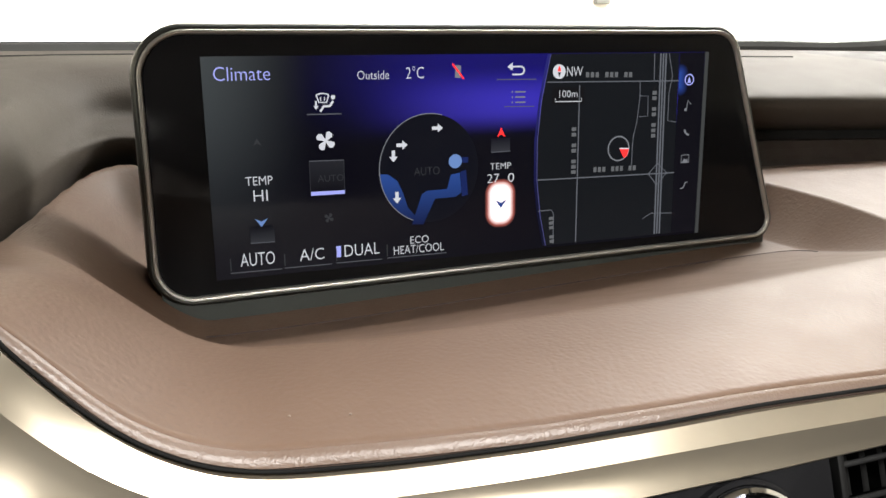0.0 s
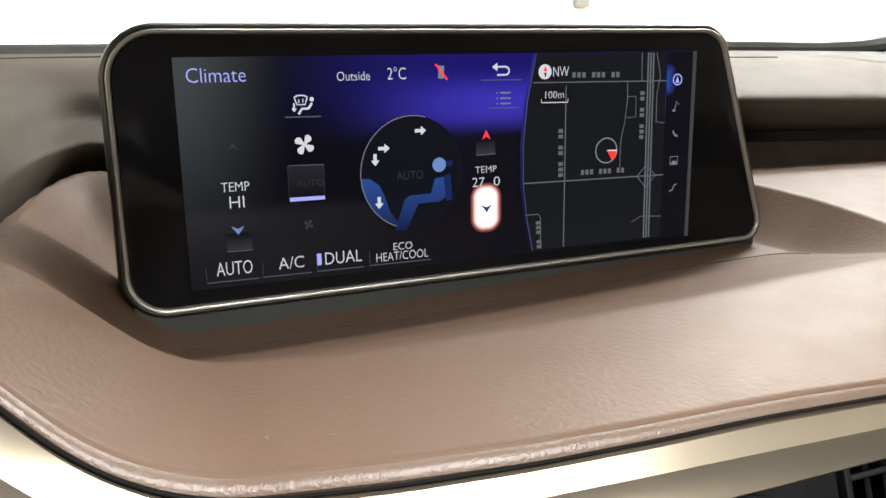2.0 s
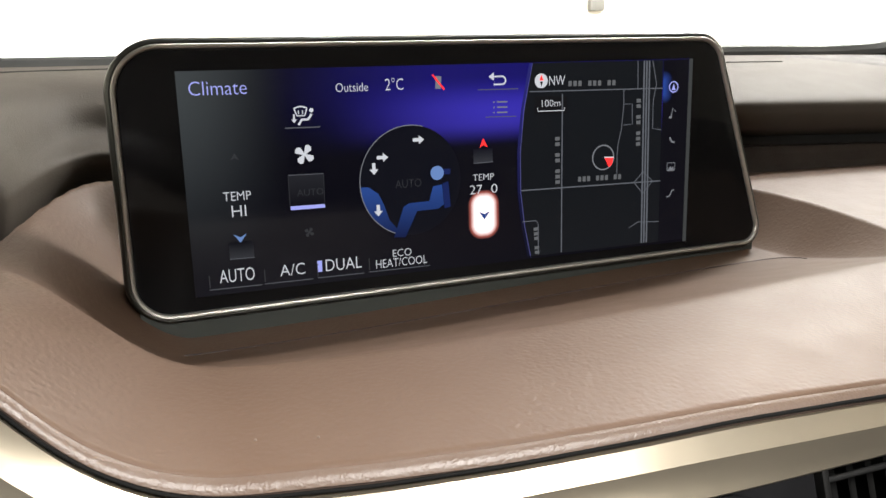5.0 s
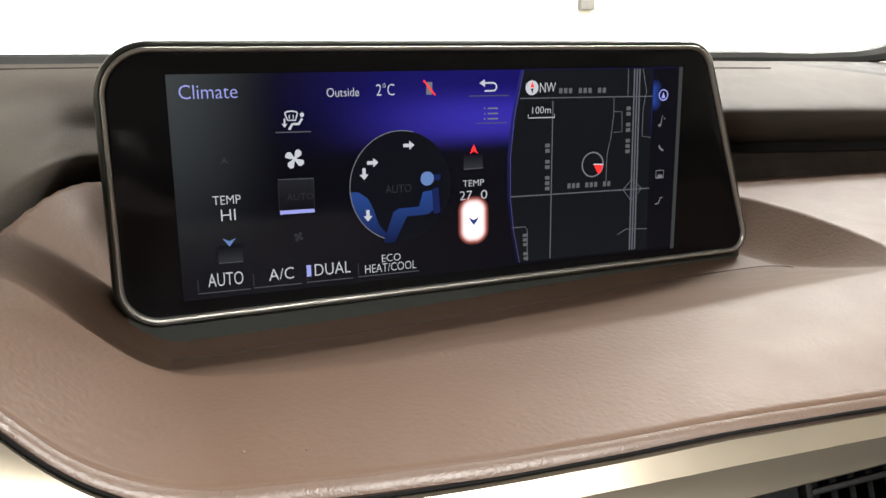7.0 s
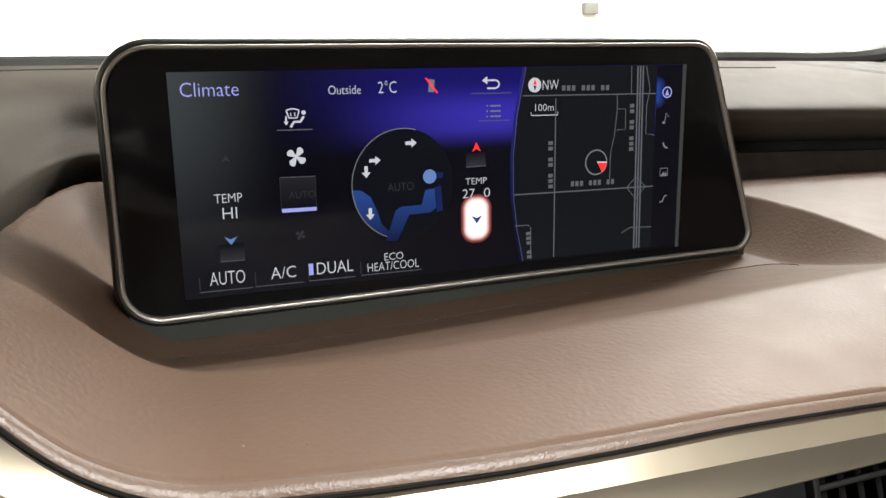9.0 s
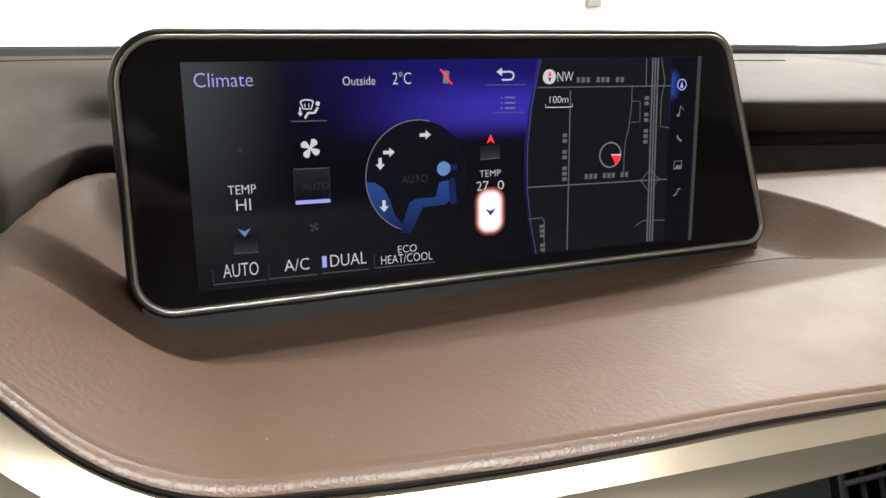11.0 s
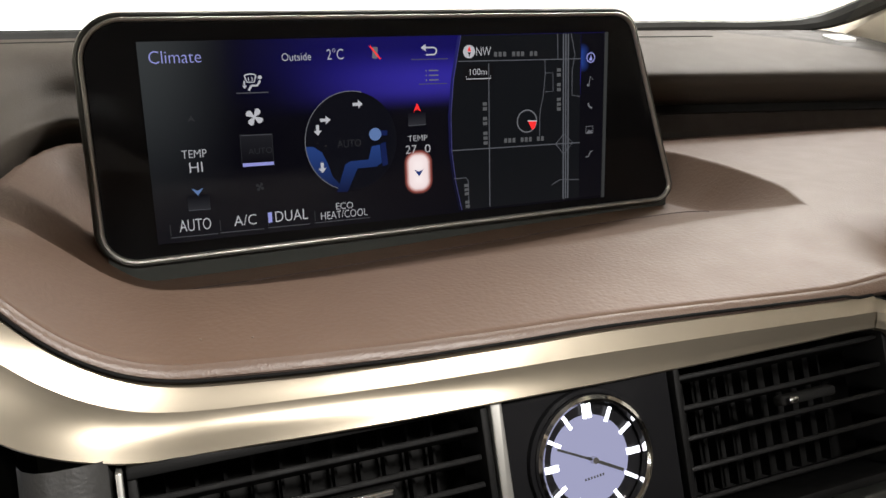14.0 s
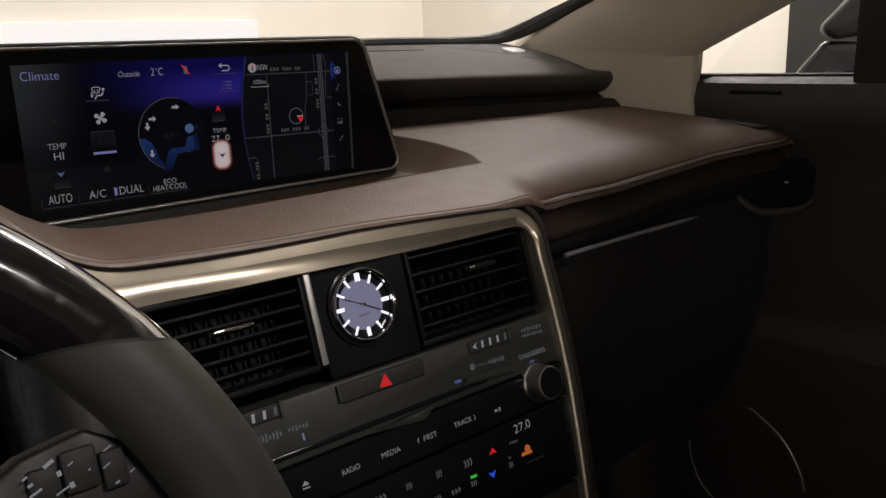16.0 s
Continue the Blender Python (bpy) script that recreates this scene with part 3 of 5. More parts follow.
def tint(fac, color):
    n = nt.nodes.new("ShaderNodeVectorMath")
    n.operation = "SCALE"
    n.inputs[0].default_value = color
    nt.links.new(fac, n.inputs["Scale"])
    return n.outputs[0]


def plus(a, b):
    n = nt.nodes.new("ShaderNodeVectorMath")
    nt.links.new(a, n.inputs[0]), nt.links.new(b, n.inputs[1])
    return n.outputs[0]


X, Y = sep.outputs["X"], sep.outputs["Y"]
veil = times(ranged(X, -0.09, -0.152), ranged(Y, 0.0, 0.12))
sweep_up = times(times(ranged(X, -0.115, -0.01), ranged(Y, 0.062, 0.1)), 1.0)
core = times(times(ranged(X, -0.08, 0.02), ranged(Y, 0.066, 0.08)), ranged(Y, 0.104, 0.084))
base = node(nt, "ShaderNodeCombineXYZ", X=0.0015, Y=0.0015, Z=0.0045)
total = plus(plus(plus(base.outputs[0], tint(veil, (0.052, 0.06, 0.06))), tint(sweep_up, (0.005, 0.003, 0.13))), tint(core, (0.034, 0.024, 0.34)))
nt.links.new(total, p.inputs["Emission Color"])
p.inputs["Emission Strength"].default_value = 1.0
PICTURE = m
picture = part("picture", flat_poly([(-0.146, 0), (0.146, 0), (0.146, 0.1095), (-0.146, 0.1095)], 0.0), PICTURE, display, "lit picture area", smooth=False)
L1, L2, L3 = 0.0003, 0.0006, 0.0009


def mm(*pts):
    return [(x / 1000, y / 1000) for x, y in pts]


def word(text, x, y, h, mat=W_TEXT, w=None, z=L2, turn=0):
    return lettering(text, x / 1000, y / 1000, h / 1000, mat, picture, z, w / 1000 if w else None, turn)


def line(name, pts, w, mat, z=L2):
    return part(name, stroke(mm(*pts), w / 1000, z), mat, picture, smooth=False)


def shape(name, pts, mat, z=L2):
    return part(name, flat_poly(mm(*pts), z), mat, picture, smooth=False)


def disc(x, y, r, ry=None, n=28):
    return [(x + r * math.cos(2 * math.pi * k / n), y + (ry or r) * math.sin(2 * math.pi * k / n)) for k in range(n)]


# map pane
edge = [(40.4, 109.3), (37.3, 95), (35.0, 83.7), (32.6, 61.7), (32.6, 39.2), (34.9, 19.3), (38.6, 1.5)]
shape("map_pane", [(125.4, 1.5), (125.4, 109.3)] + edge, MAP, L1)
line("map_edge", edge, 0.5, glow("map_edge_glow", (0.25, 0.25, 0.75), 0.3), L2)
line("map_edge", [(x - 1.0, y) for x, y in edge], 1.4, fading_glow("map_edge_soft", 0.02, (0.003, 0.004, 0.02), 0.1, (0.02, 0.02, 0.16)), L1 * 0.7)
line("road", [(38.5, 94), (125.4, 93.1)], 0.6, ROAD)
line("road", [(33, 39.8), (125.4, 38.7)], 0.7, ROAD)
line("road", [(58.9, 92), (58.4, 2.0)], 0.7, ROAD)
for x in (112.3, 114.1, 115.9):
    line("road", [(x, 109), (x + 0.6, 2)], 1.0, ROAD)
line("road", [(108, 109), (108.3, 93.5)], 0.5, ROAD)
line("road", [(98.8, 93), (99, 84), (97.5, 70), (95.5, 62), (95, 56), (95, 45)], 0.5, ROAD)
line("road", [(99, 85), (104.6, 84.8), (104.9, 73.2), (99, 73)], 0.5, ROAD)
line("road", [(118, 109), (121, 96), (119, 86), (119, 70), (125, 69)], 0.5, ROAD)
line("road", [(107, 39), (113, 45), (120, 39), (113, 32), (107, 39)], 0.6, ROAD)
line("road", [(116, 34), (116.5, 14), (116.5, 2)], 0.5, ROAD)
line("road", [(104, 12), (110, 15), (125, 14)], 0.5, ROAD)
line("road", [(33.5, 22), (42, 22), (43.5, 20), (43.5, 2)], 0.5, ROAD)


def street_bars(x0, y0, x1, y1, words):
    n = sum(words) + len(words) - 1
    k = 0
    for w in words:
        for c in range(w):
            a, b = (k + c) / n, (k + c + 0.68) / n
            line("street_bar", [(lerp(x0, x1, a), lerp(y0, y1, a)), (lerp(x0, x1, b), lerp(y0, y1, b))], 2.9, W_STREET)
        k += w + 1


street_bars(62.7, 97.6, 94.2, 97.2, (3, 3, 2))
street_bars(69.2, 43.6, 98.9, 43.2, (3, 3, 2))
street_bars(56.0, 42, 55.8, 69.5, (3, 2, 2))
street_bars(109.2, 60.5, 109.0, 88.6, (3, 2, 2))
street_bars(42.0, 18, 42.8, 1.8, (3, 2))
shape("compass_disc", disc(45.7, 99.6, 4.0), W_TEXT)
shape("compass_needle", [(45.7, 103), (46.9, 99.8), (44.5, 99.8)], RED, L3)
shape("compass_needle", [(45.7, 96.4), (46.6, 99.2), (44.8, 99.2)], BOX_DK, L3)
word("NW", 50.6, 96.9, 5.4, w=10)
shape("scale_box", [(41.5, 81.6), (62.1, 81.4), (62.1, 90.9), (41.5, 91.1)], BOX_DK, L1 * 1.5)
word("100m", 46, 85.4, 3.9, w=11.6)
line("scale_bar", [(43.5, 85.0), (43.5, 83.2), (60.2, 83.0), (60.2, 84.8)], 0.5, W_TEXT)
line("position_ring", arc(85.7, 55.1, 7.0, 0, 360, 40), 0.8, W_DIM, L2)
shape("position_wedge", [(86.3, 54.9), (92.4, 54.6), (91.4, 50.8), (89.4, 49.3)], RED, L3)
line("position_mark", [(86, 55.2), (92.6, 54.9)], 0.7, W_TEXT, L3)
# side strip
shape("side_strip", [(125.6, 1.5), (143.6, 1.5), (143.6, 109.3), (125.6, 109.3)], glow("side_strip_glow", (0.1, 0.1, 0.25), 0.02), L1)
shape("strip_highlight", [(125.7, 84), (135, 84), (135, 103), (125.7, 103)], soft_glow("strip_glow", 0.1262, 0.0936, 0.0005, 0.004, ((0, (0.02, 0.06, 0.3)), (0.0025, (0.012, 0.03, 0.16)), (0.0055, (0.002, 0.002, 0.005)))), L1 * 1.6)
line("end_bar", [(145.0, 109.6), (144.2, 0)], 2.6, glow("end_bar_glow", (0.3, 0.32, 0.32), 0.17), L1)
line("icon", arc(133, 93.6, 3.0, 0, 360), 0.7, W_BLUE)
shape("icon", [(133, 95.6), (134.4, 91.8), (131.6, 91.8)], W_BLUE)
line("icon", [(131.9, 76.2), (132.9, 81.6), (134.9, 79.2)], 0.6, W_DIM)
shape("icon", disc(131.3, 76, 1.1, 0.8), W_DIM)
line("icon", arc(135.0, 64.6, 3.6, 185, 265, 8), 1.1, W_DIM)
line("icon", [(130, 44.4), (135.4, 44.4), (135.4, 49), (130, 49), (130, 44.4)], 0.5, W_DIM)
shape("icon", [(130.4, 44.6), (132.3, 47), (133.4, 45.8), (134.3, 46.8), (135, 44.6)], W_DIM)
line("icon", [(130.2, 28.6), (132.4, 29.0), (133.8, 32.2), (135.4, 32.4)], 0.8, W_DIM)

# climate page
word("Climate", -140.6, 98.0, 6.7, W_BLUE, 27)
word("Outside", -69.8, 97.4, 4.4, w=16.8)
word("2°C", -43.8, 97.4, 5.9, w=9.8)
shape("icon", [(-16.6, 97.4), (-13.4, 97.2), (-13.0, 103.6), (-16.2, 104.0)], W_DIM)
line("icon", [(-18.0, 104.6), (-11.6, 96.8)], 0.9, RED, L3)
line("icon", [(16, 102.7), (22, 102.7)] + arc(22, 100.6, 2.1, 90, -90, 8) + [(17, 98.5)], 0.9, W_TEXT)
shape("icon", [(14.0, 102.7), (17.2, 104.9), (17.2, 100.5)], W_TEXT)
for y in (89.2, 86.4, 83.6):
    line("icon", [(18.8, y), (25, y - 0.1)], 0.8, W_DIM)
    shape("icon", disc(17, y, 0.5, n=8), W_DIM)
line("underline", [(7.7, 96.0), (31.5, 95.8)], 0.5, W_LINE)
line("underline", [(12, 81.4), (30.5, 81.1)], 0.5, W_LINE)
# windscreen-and-feet button
line("icon", arc(-88.2, 84.5, 6.5, 60, 120, 8), 0.7, W_TEXT)
line("icon", [(-91.4, 90.1), (-90.1, 86.6), (-86.2, 86.5), (-85, 90)], 0.7, W_TEXT)
line("icon", [(-89.2, 89.2), (-89.2, 87.3)], 0.5, W_TEXT)
line("icon", [(-87.2, 89.2), (-87.2, 87.3)], 0.5, W_TEXT)
shape("icon", disc(-82.8, 89.0, 1.1), W_TEXT)
line("icon", [(-89.6, 82.0), (-87.8, 84.6), (-84.6, 84.6), (-82.8, 87.2)], 1.2, W_TEXT)
line("icon", [(-91.6, 87.4), (-91.7, 84.6)], 0.9, W_TEXT)
shape("icon", [(-93.1, 84.9), (-90.3, 84.8), (-91.7, 83.0)], W_TEXT)
line("underline", [(-96.5, 80.8), (-78.7, 80.6)], 0.6, W_LINE)


def fan_icon(x, y, r, mat):
    for k in range(4):
        blade = [(0.1, -60), (0.45, -34), (0.8, -30), (1.0, -14), (1.04, 6), (0.92, 22), (0.6, 26), (0.3, 30), (0.12, 60)]
        shape("icon", [(x + r * d * math.cos(radians(a + 90 * k + 58)), y + r * d * math.sin(radians(a + 90 * k + 58))) for d, a in blade], mat)
    shape("icon", disc(x, y, r * 0.2, n=10), mat, L3)


fan_icon(-87.6, 67.3, 5.0, W_TEXT)
line("underline", [(-96.4, 57.4), (-78.5, 57.1)], 0.45, W_LINE)
shape("button_face", [(-96.3, 41.9), (-78.6, 41.7), (-78.5, 56.8), (-96.3, 57.0)], fading_glow("level_key_glow", 0.042, (0.003, 0.003, 0.006), 0.057, (0.016, 0.017, 0.022)), L1)
line("underline", [(-96.5, 57.2), (-96.5, 41)], 0.3, W_FAINT)
line("underline", [(-78.5, 57.0), (-78.7, 41)], 0.3, W_FAINT)
shape("icon", [(-96.3, 39.7), (-78.6, 39.6), (-78.6, 41.5), (-96.3, 41.7)], W_BLUE)
fan_icon(-87.6, 27.6, 2.5, W_FAINT)
word("AUTO", -92.5, 46.5, 3.4, W_FAINT)
word("TEMP", -128.8, 46.8, 4.5, w=13.4)
word("HI", -125.3, 38.7, 5.8, w=7.0)
shape("icon", [(-124, 66.6), (-121.9, 70.0), (-119.8, 66.4), (-121.9, 67.6)], W_FAINT)
shape("icon", [(-125.4, 30.0), (-122.2, 25.6), (-119.0, 29.8), (-122.2, 28.4)], BLUE_LT)
line("underline", [(-128, 17.7), (-116, 17.5)], 0.45, W_LINE)
shape("button_face", [(-128, 18), (-116, 17.8), (-116, 26), (-128, 26.2)], fading_glow("lower_key_glow", 0.018, (0.03, 0.032, 0.038), 0.026, (0.003, 0.003, 0.006)), L1)
word("AUTO", -133.8, 6.0, 6.8, w=17.2)
word("A/C", -103.8, 6.1, 6.1, w=12.8)
word("DUAL", -80.1, 6.1, 6.4, w=19.2)
word("ECO", -43.5, 9.9, 4.0, w=10.5)
word("HEAT/COOL", -53.0, 4.6, 4.6, w=28.8)
shape("icon", [(-84.4, 6.2), (-82.0, 6.2), (-82.0, 12.2), (-84.4, 12.2)], W_BLUE)
for a, b in ((-138.9, -113.3), (-111.8, -87.1), (-84.6, -59.8), (-56.9, -22.6)):
    line("underline", [(a, 3.2), (b, 3.0)], 0.45, W_LINE)
    line("underline", [(a + 0.2, 4.2), (a + 0.2, 10.6)], 0.5, W_FAINT)
# seat picture: plain shapes in a ring
SEAT_BLUE = fading_glow("seat_blue_glow", 0.019, (0.004, 0.008, 0.05), 0.046, (0.022, 0.065, 0.27))
shape("seat_disc", disc(-31.5, 50, 28.2, 29.2, 48), glow("seat_disc_glow", (0.02, 0.025, 0.06), 0.12), L1)
line("seat_ring", arc(-31.5, 50, 28.2, 75, 262, 40, 29.2), 0.45, W_DIM)
fill = arc(-31.5, 50, 28.0, 183, 256, 20, 29.0)
shape("seat_fill", fill + [(-39.5, 24), (-44.5, 30), (-47, 38), (-50, 44.5), (-55, 48.2)], SEAT_BLUE, L1 * 1.5)
for x, y, right in ((-27, 71.4, 1), (-47, 63.3, 1), (-51.9, 57.6, 0), (-50.5, 35.6, 0)):
    a = [(-3.1, -0.9), (0.2, -0.9), (0.2, -2.4), (3.1, 0), (0.2, 2.4), (0.2, 0.9), (-3.1, 0.9)]
    shape("arrow", [(x + u, y + v) if right else (x + v, y - u) for u, v in a], W_TEXT, L3)
word("AUTO", -40.5, 46.6, 4.4, W_FAINT, 14.5)
shape("seat_mark", disc(-17.0, 53.2, 3.8), BLUE_LT, L3)
shape("seat_mark", [(-14.4, 46.8), (-13.6, 36.0), (-17, 33.8), (-29, 33.6), (-36, 20), (-42.5, 20.5), (-36.5, 36.5), (-33.5, 38.2), (-22, 38.4), (-19.6, 46.2)], SEAT_BLUE, L3)
shape("seat_mark", [(-10.6, 48.2), (-9.6, 34.5), (-13.2, 33.6), (-14.0, 47.4)], BLUE_DK, L2)
shape("seat_mark", [(-13.6, 55.2), (-9.2, 55.0), (-9.4, 52.0), (-13.4, 52.2)], BLUE_DK, L2)
shape("icon", [(8.0, 65.0), (10.4, 70.2), (12.9, 65.0), (10.4, 66.6)], RED)
shape("button_face", [(4.5, 57), (15.9, 57.2), (15.9, 64.5), (4.5, 64.5)], fading_glow("upper_key_glow", 0.057, (0.034, 0.036, 0.044), 0.0645, (0.004, 0.004, 0.01)), L1)
line("underline", [(4.4, 56.9), (16, 57.1)], 0.5, W_LINE)
word("TEMP", 3.8, 47.3, 3.6, w=12.6)
word("27", 2.0, 40.0, 5.0, w=7.2)
word("0", 14.6, 39.9, 5.0, w=3.8)
w, h = 9.4, 14.0
o = rounded([(10.1 - w, 28.2 + h, 8.5), (10.1 - w, 28.2 - h, 8.5), (10.1 + w, 28.2 - h, 8.5), (10.1 + w, 28.2 + h, 8.5)], 8)
shape("pressed_button", [(q.x, q.y) for q in o], soft_glow("pressed_glow", 0.0101, 0.0282, 0.0012, 0.0055, ((0, (1.4, 1.25, 1.25)), (0.0045, (1.3, 1.1, 1.1)), (0.0058, (0.85, 0.55, 0.52)), (0.0068, (0.4, 0.1, 0.08)), (0.0082, (0.004, 0.003, 0.006)))), L1)
shape("icon", [(6.8, 30.2), (10.0, 25.6), (13.2, 30.0), (10.0, 28.6)], BLUE, L3 + 0.0003)

# ---- centre stack ----
stack = thing("centre_stack", FM, "black centre stack panel with switches and lit lettering", "control panel", kind="structure")


def panel(name, x0, x1, v0, v1, z0, z1, mat, r=0.003, bevel=0.001, label="", parent=None):
    o = rounded([(x0, v1, r), (x0, v0, r), (x1, v0, r), (x1, v1, r)], 4)
    return part(name, plate(o, z0, z1, bevel), mat, parent or stack, label)


panel("back_panel", -0.185, 0.165, -0.34, -0.014, -0.09, -0.04, VENT_BLACK)
panel("clock_panel", -0.0455, 0.028, -0.094, -0.015, -0.03, -0.001, GLOSS, label="gloss black panel round the clock")
panel("strip", -0.0508, -0.0462, -0.0835, -0.021, -0.03, 0.0012, SILVER, 0.001, 0.0006, "slim satin silver strip")
panel("strip", -0.1766, -0.1746, -0.088, -0.0225, -0.03, 0.0008, SILVER, 0.0006, 0.0004, "slim satin silver strip")
panel("control_panel", -0.166, 0.157, -0.135, -0.0955, -0.03, 0.002, CHARCOAL, 0.004, 0.0015, "charcoal switch panel")
panel("radio_panel", -0.155, 0.155, -0.162, -0.136, -0.03, 0.005, GLOSS, 0.004, 0.0015, "gloss black radio key strip")
panel("climate_panel", -0.15, 0.152, -0.225, -0.164, -0.03, 0.004, GLOSS, 0.004, 0.0015, "gloss black climate panel")
panel("lower_panel", -0.148, 0.15, -0.34, -0.228, -0.03, 0.002, BLACK, 0.004, 0.0015)


def air_vent(x0, x1, v0, v1, knob, label, bar=0.026):
    vent = thing("air_vent", FM, label, "air vent")
    w = x1 - x0
    for a, b, c, d in ((x0, x1, v1 - 0.004, v1), (x0, x1, v0, v0 + 0.004), (x0, x0 + 0.003, v0 + 0.004, v1 - 0.004), (x1 - 0.003, x1, v0 + 0.004, v1 - 0.004)):
        part("frame", box((a + b) / 2, (c + d) / 2, -0.012, b - a, d - c, 0.024, 0.0008), VENT_SLAT, vent)
    for k in range(5):
        v = lerp(v1 - 0.0135, v0 + 0.0115, k / 4)
        sl = box(0, 0, 0, w - 0.007, 0.0022, 0.013, 0.0007)
        bmesh.ops.transform(sl, matrix=pose((x0 + x1) / 2, v, -0.0085, -18), verts=sl.verts)
        part("slat", sl, VENT_SLAT, vent)
    for k in range(11):
        part("fin", box(lerp(x0 + 0.012, x1 - 0.012, k / 10), (v0 + v1) / 2, -0.033, 0.0011, v1 - v0 - 0.009, 0.006), VENT_FIN, vent)
    kx, kv = knob
    part("knob", box(kx, kv, 0.0005, 0.03, 0.0042, 0.006, 0.0014, 3), VENT_BLACK, vent)
    part("chrome_bar", box(kx - 0.013 + bar / 2, kv + 0.0005, 0.0052, bar, 0.0028, 0.0022, 0.0009, 3), CHROME, vent, "bright chrome bar on the slat slider")
    return vent


air_vent(-0.1735, -0.0515, -0.086, -0.0215, (-0.1047, -0.0465), "black slatted air vent with a chrome slider bar")
air_vent(0.03, 0.1465, -0.0925, -0.0185, (0.094, -0.0475), "black slatted air vent in shade beside the clock", 0.0045)

# clock
clock = thing("clock", FM @ Matrix.Translation((-0.0117, -0.0528, 0)), "round analog clock with lit white hour marks and chrome rim", "clock")
part("rim", lathe([(0.0248, -0.002), (0.0252, 0.001), (0.0246, 0.0035), (0.0232, 0.0042), (0.0222, 0.0034), (0.0218, 0.0005)], 64), CHROME, clock, "polished chrome rim")
part("housing", lathe([(0.0272, -0.001), (0.0268, 0.0012), (0.0252, 0.0016)], 64), GLOSS, clock)
part("chapter_ring", plate([Vector(q) for q in disc(0, 0, 0.0219, n=48)], -0.004, -0.0008), GLOSS, clock, "black outer dial ring")
part("dial", plate([Vector(q) for q in disc(-0.0008, 0.0004, 0.0166, n=48)], -0.003, 0.0), DIAL, clock, "lavender lit dial")
for k in range(12):
    a = radians(90 - 30 * k)
    w, l = (0.0024, 0.0058) if k % 3 == 0 else (0.0013, 0.0058)
    if k == 0:
        for d in (-0.0011, 0.0011):
            b = box(d, 0.0185, 0.0006, 0.0014, 0.0054, 0.0006)
            part("hour_mark", b, TICK, clock)
        continue
    b = box(0, 0, 0, w, l, 0.0006)
    bmesh.ops.transform(b, matrix=Matrix.Translation((0.0179 * math.cos(a), 0.0179 * math.sin(a), 0.0006)) @ Matrix.Rotation(a - math.pi / 2, 4, "Z"), verts=b.verts)
    part("hour_mark", b, TICK, clock)
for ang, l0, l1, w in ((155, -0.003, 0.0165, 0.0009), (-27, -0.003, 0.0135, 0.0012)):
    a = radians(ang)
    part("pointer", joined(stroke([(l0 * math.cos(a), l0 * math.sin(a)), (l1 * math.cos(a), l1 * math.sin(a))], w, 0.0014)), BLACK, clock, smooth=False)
part("hub", lathe([(0.0001, 0.0026), (0.0012, 0.0026), (0.0015, 0.0018), (0.0015, 0.0005)], 20), CHROME, clock)
part("maker_bar", joined(*[stroke([(-0.0045 + 0.0013 * k, -0.0068 + 0.0001 * k), (-0.0038 + 0.0013 * k, -0.0067 + 0.0001 * k)], 0.0009, 0.0003) for k in range(7)]), BLACK, clock, smooth=False)

# hazard switch
hazard = thing("hazard_switch", FM, "dark hazard switch with a lit red triangle", "switch")
panel("key", -0.045, 0.023, -0.1098, -0.0978, 0.0, 0.0045, BLACK, 0.002, 0.0012, parent=hazard)
panel("end_cap", -0.0468, -0.0445, -0.109, -0.0976, 0.0, 0.0048, CHARCOAL, 0.0008, 0.0006, parent=hazard)
part("triangle", flat_poly([(-0.0158, -0.1078), (-0.0058, -0.1085), (-0.0102, -0.0995)], 0.0047), RED, hazard, "lit red warning triangle", smooth=False)


def seat_heater(x0, x1, v, label):
    ob = thing("seat_heater_switch", FM, label, "switch")
    panel("key", x0, x1, v - 0.0045, v + 0.0045, 0.0, 0.0035, BLACK, 0.001, 0.0008, parent=ob)
    panel("end_cap", x1 - 0.0022, x1, v - 0.005, v + 0.0055, 0.0, 0.005, CHARCOAL, 0.0008, 0.0006, parent=ob)
    part("level_mark", flat_poly([(x0 + 0.003, v), (x0 + 0.0075, v + 0.0025), (x0 + 0.006, v), (x0 + 0.0075, v - 0.0025)], 0.0037), W_TEXT, ob, smooth=False)
    for k in range(4):
        xx = lerp(x0 + 0.0115, x1 - 0.006, k / 3)
        part("level_mark", flat_poly([(xx, v - 0.0026), (xx + 0.002, v - 0.0026), (xx + 0.0024, v + 0.0026), (xx + 0.0004, v + 0.0026)], 0.0037), W_TEXT if k < 3 else W_DIM, ob, smooth=False)


seat_heater(-0.125, -0.0855, -0.1, "black roller switch with lit level marks")
seat_heater(0.0655, 0.106, -0.103, "black roller switch with lit level marks")


def stack_word(text, x, v, h, mat=W_DIM, w=None, z=0.0024):
    return lettering(text, x, v, h, mat, stack, z, w)


stack_word("TUNE·SCROLL", 0.111, -0.1245, 0.0036, W_SOFT, 0.029)


def scribble(x0, x1, v, h, n, mat=W_DIM, z=0.0024, slope=-0.05):
    """An illegible lit label: a row of small bars."""
    w = (x1 - x0) / n
    bars = []
    for k in range(n):
        xa, va = x0 + w * k, v + slope * w * k
        hh = h * (0.6 + 0.4 * ((k * 7) % 3) / 2)
        bars.append(flat_poly([(xa, va - hh / 2), (xa + w * 0.6, va - hh / 2), (xa + w * 0.6, va + hh / 2), (xa, va + hh / 2)], z))
    return part("label_bar", joined(*bars), mat, stack, "illegible lit label", smooth=False)


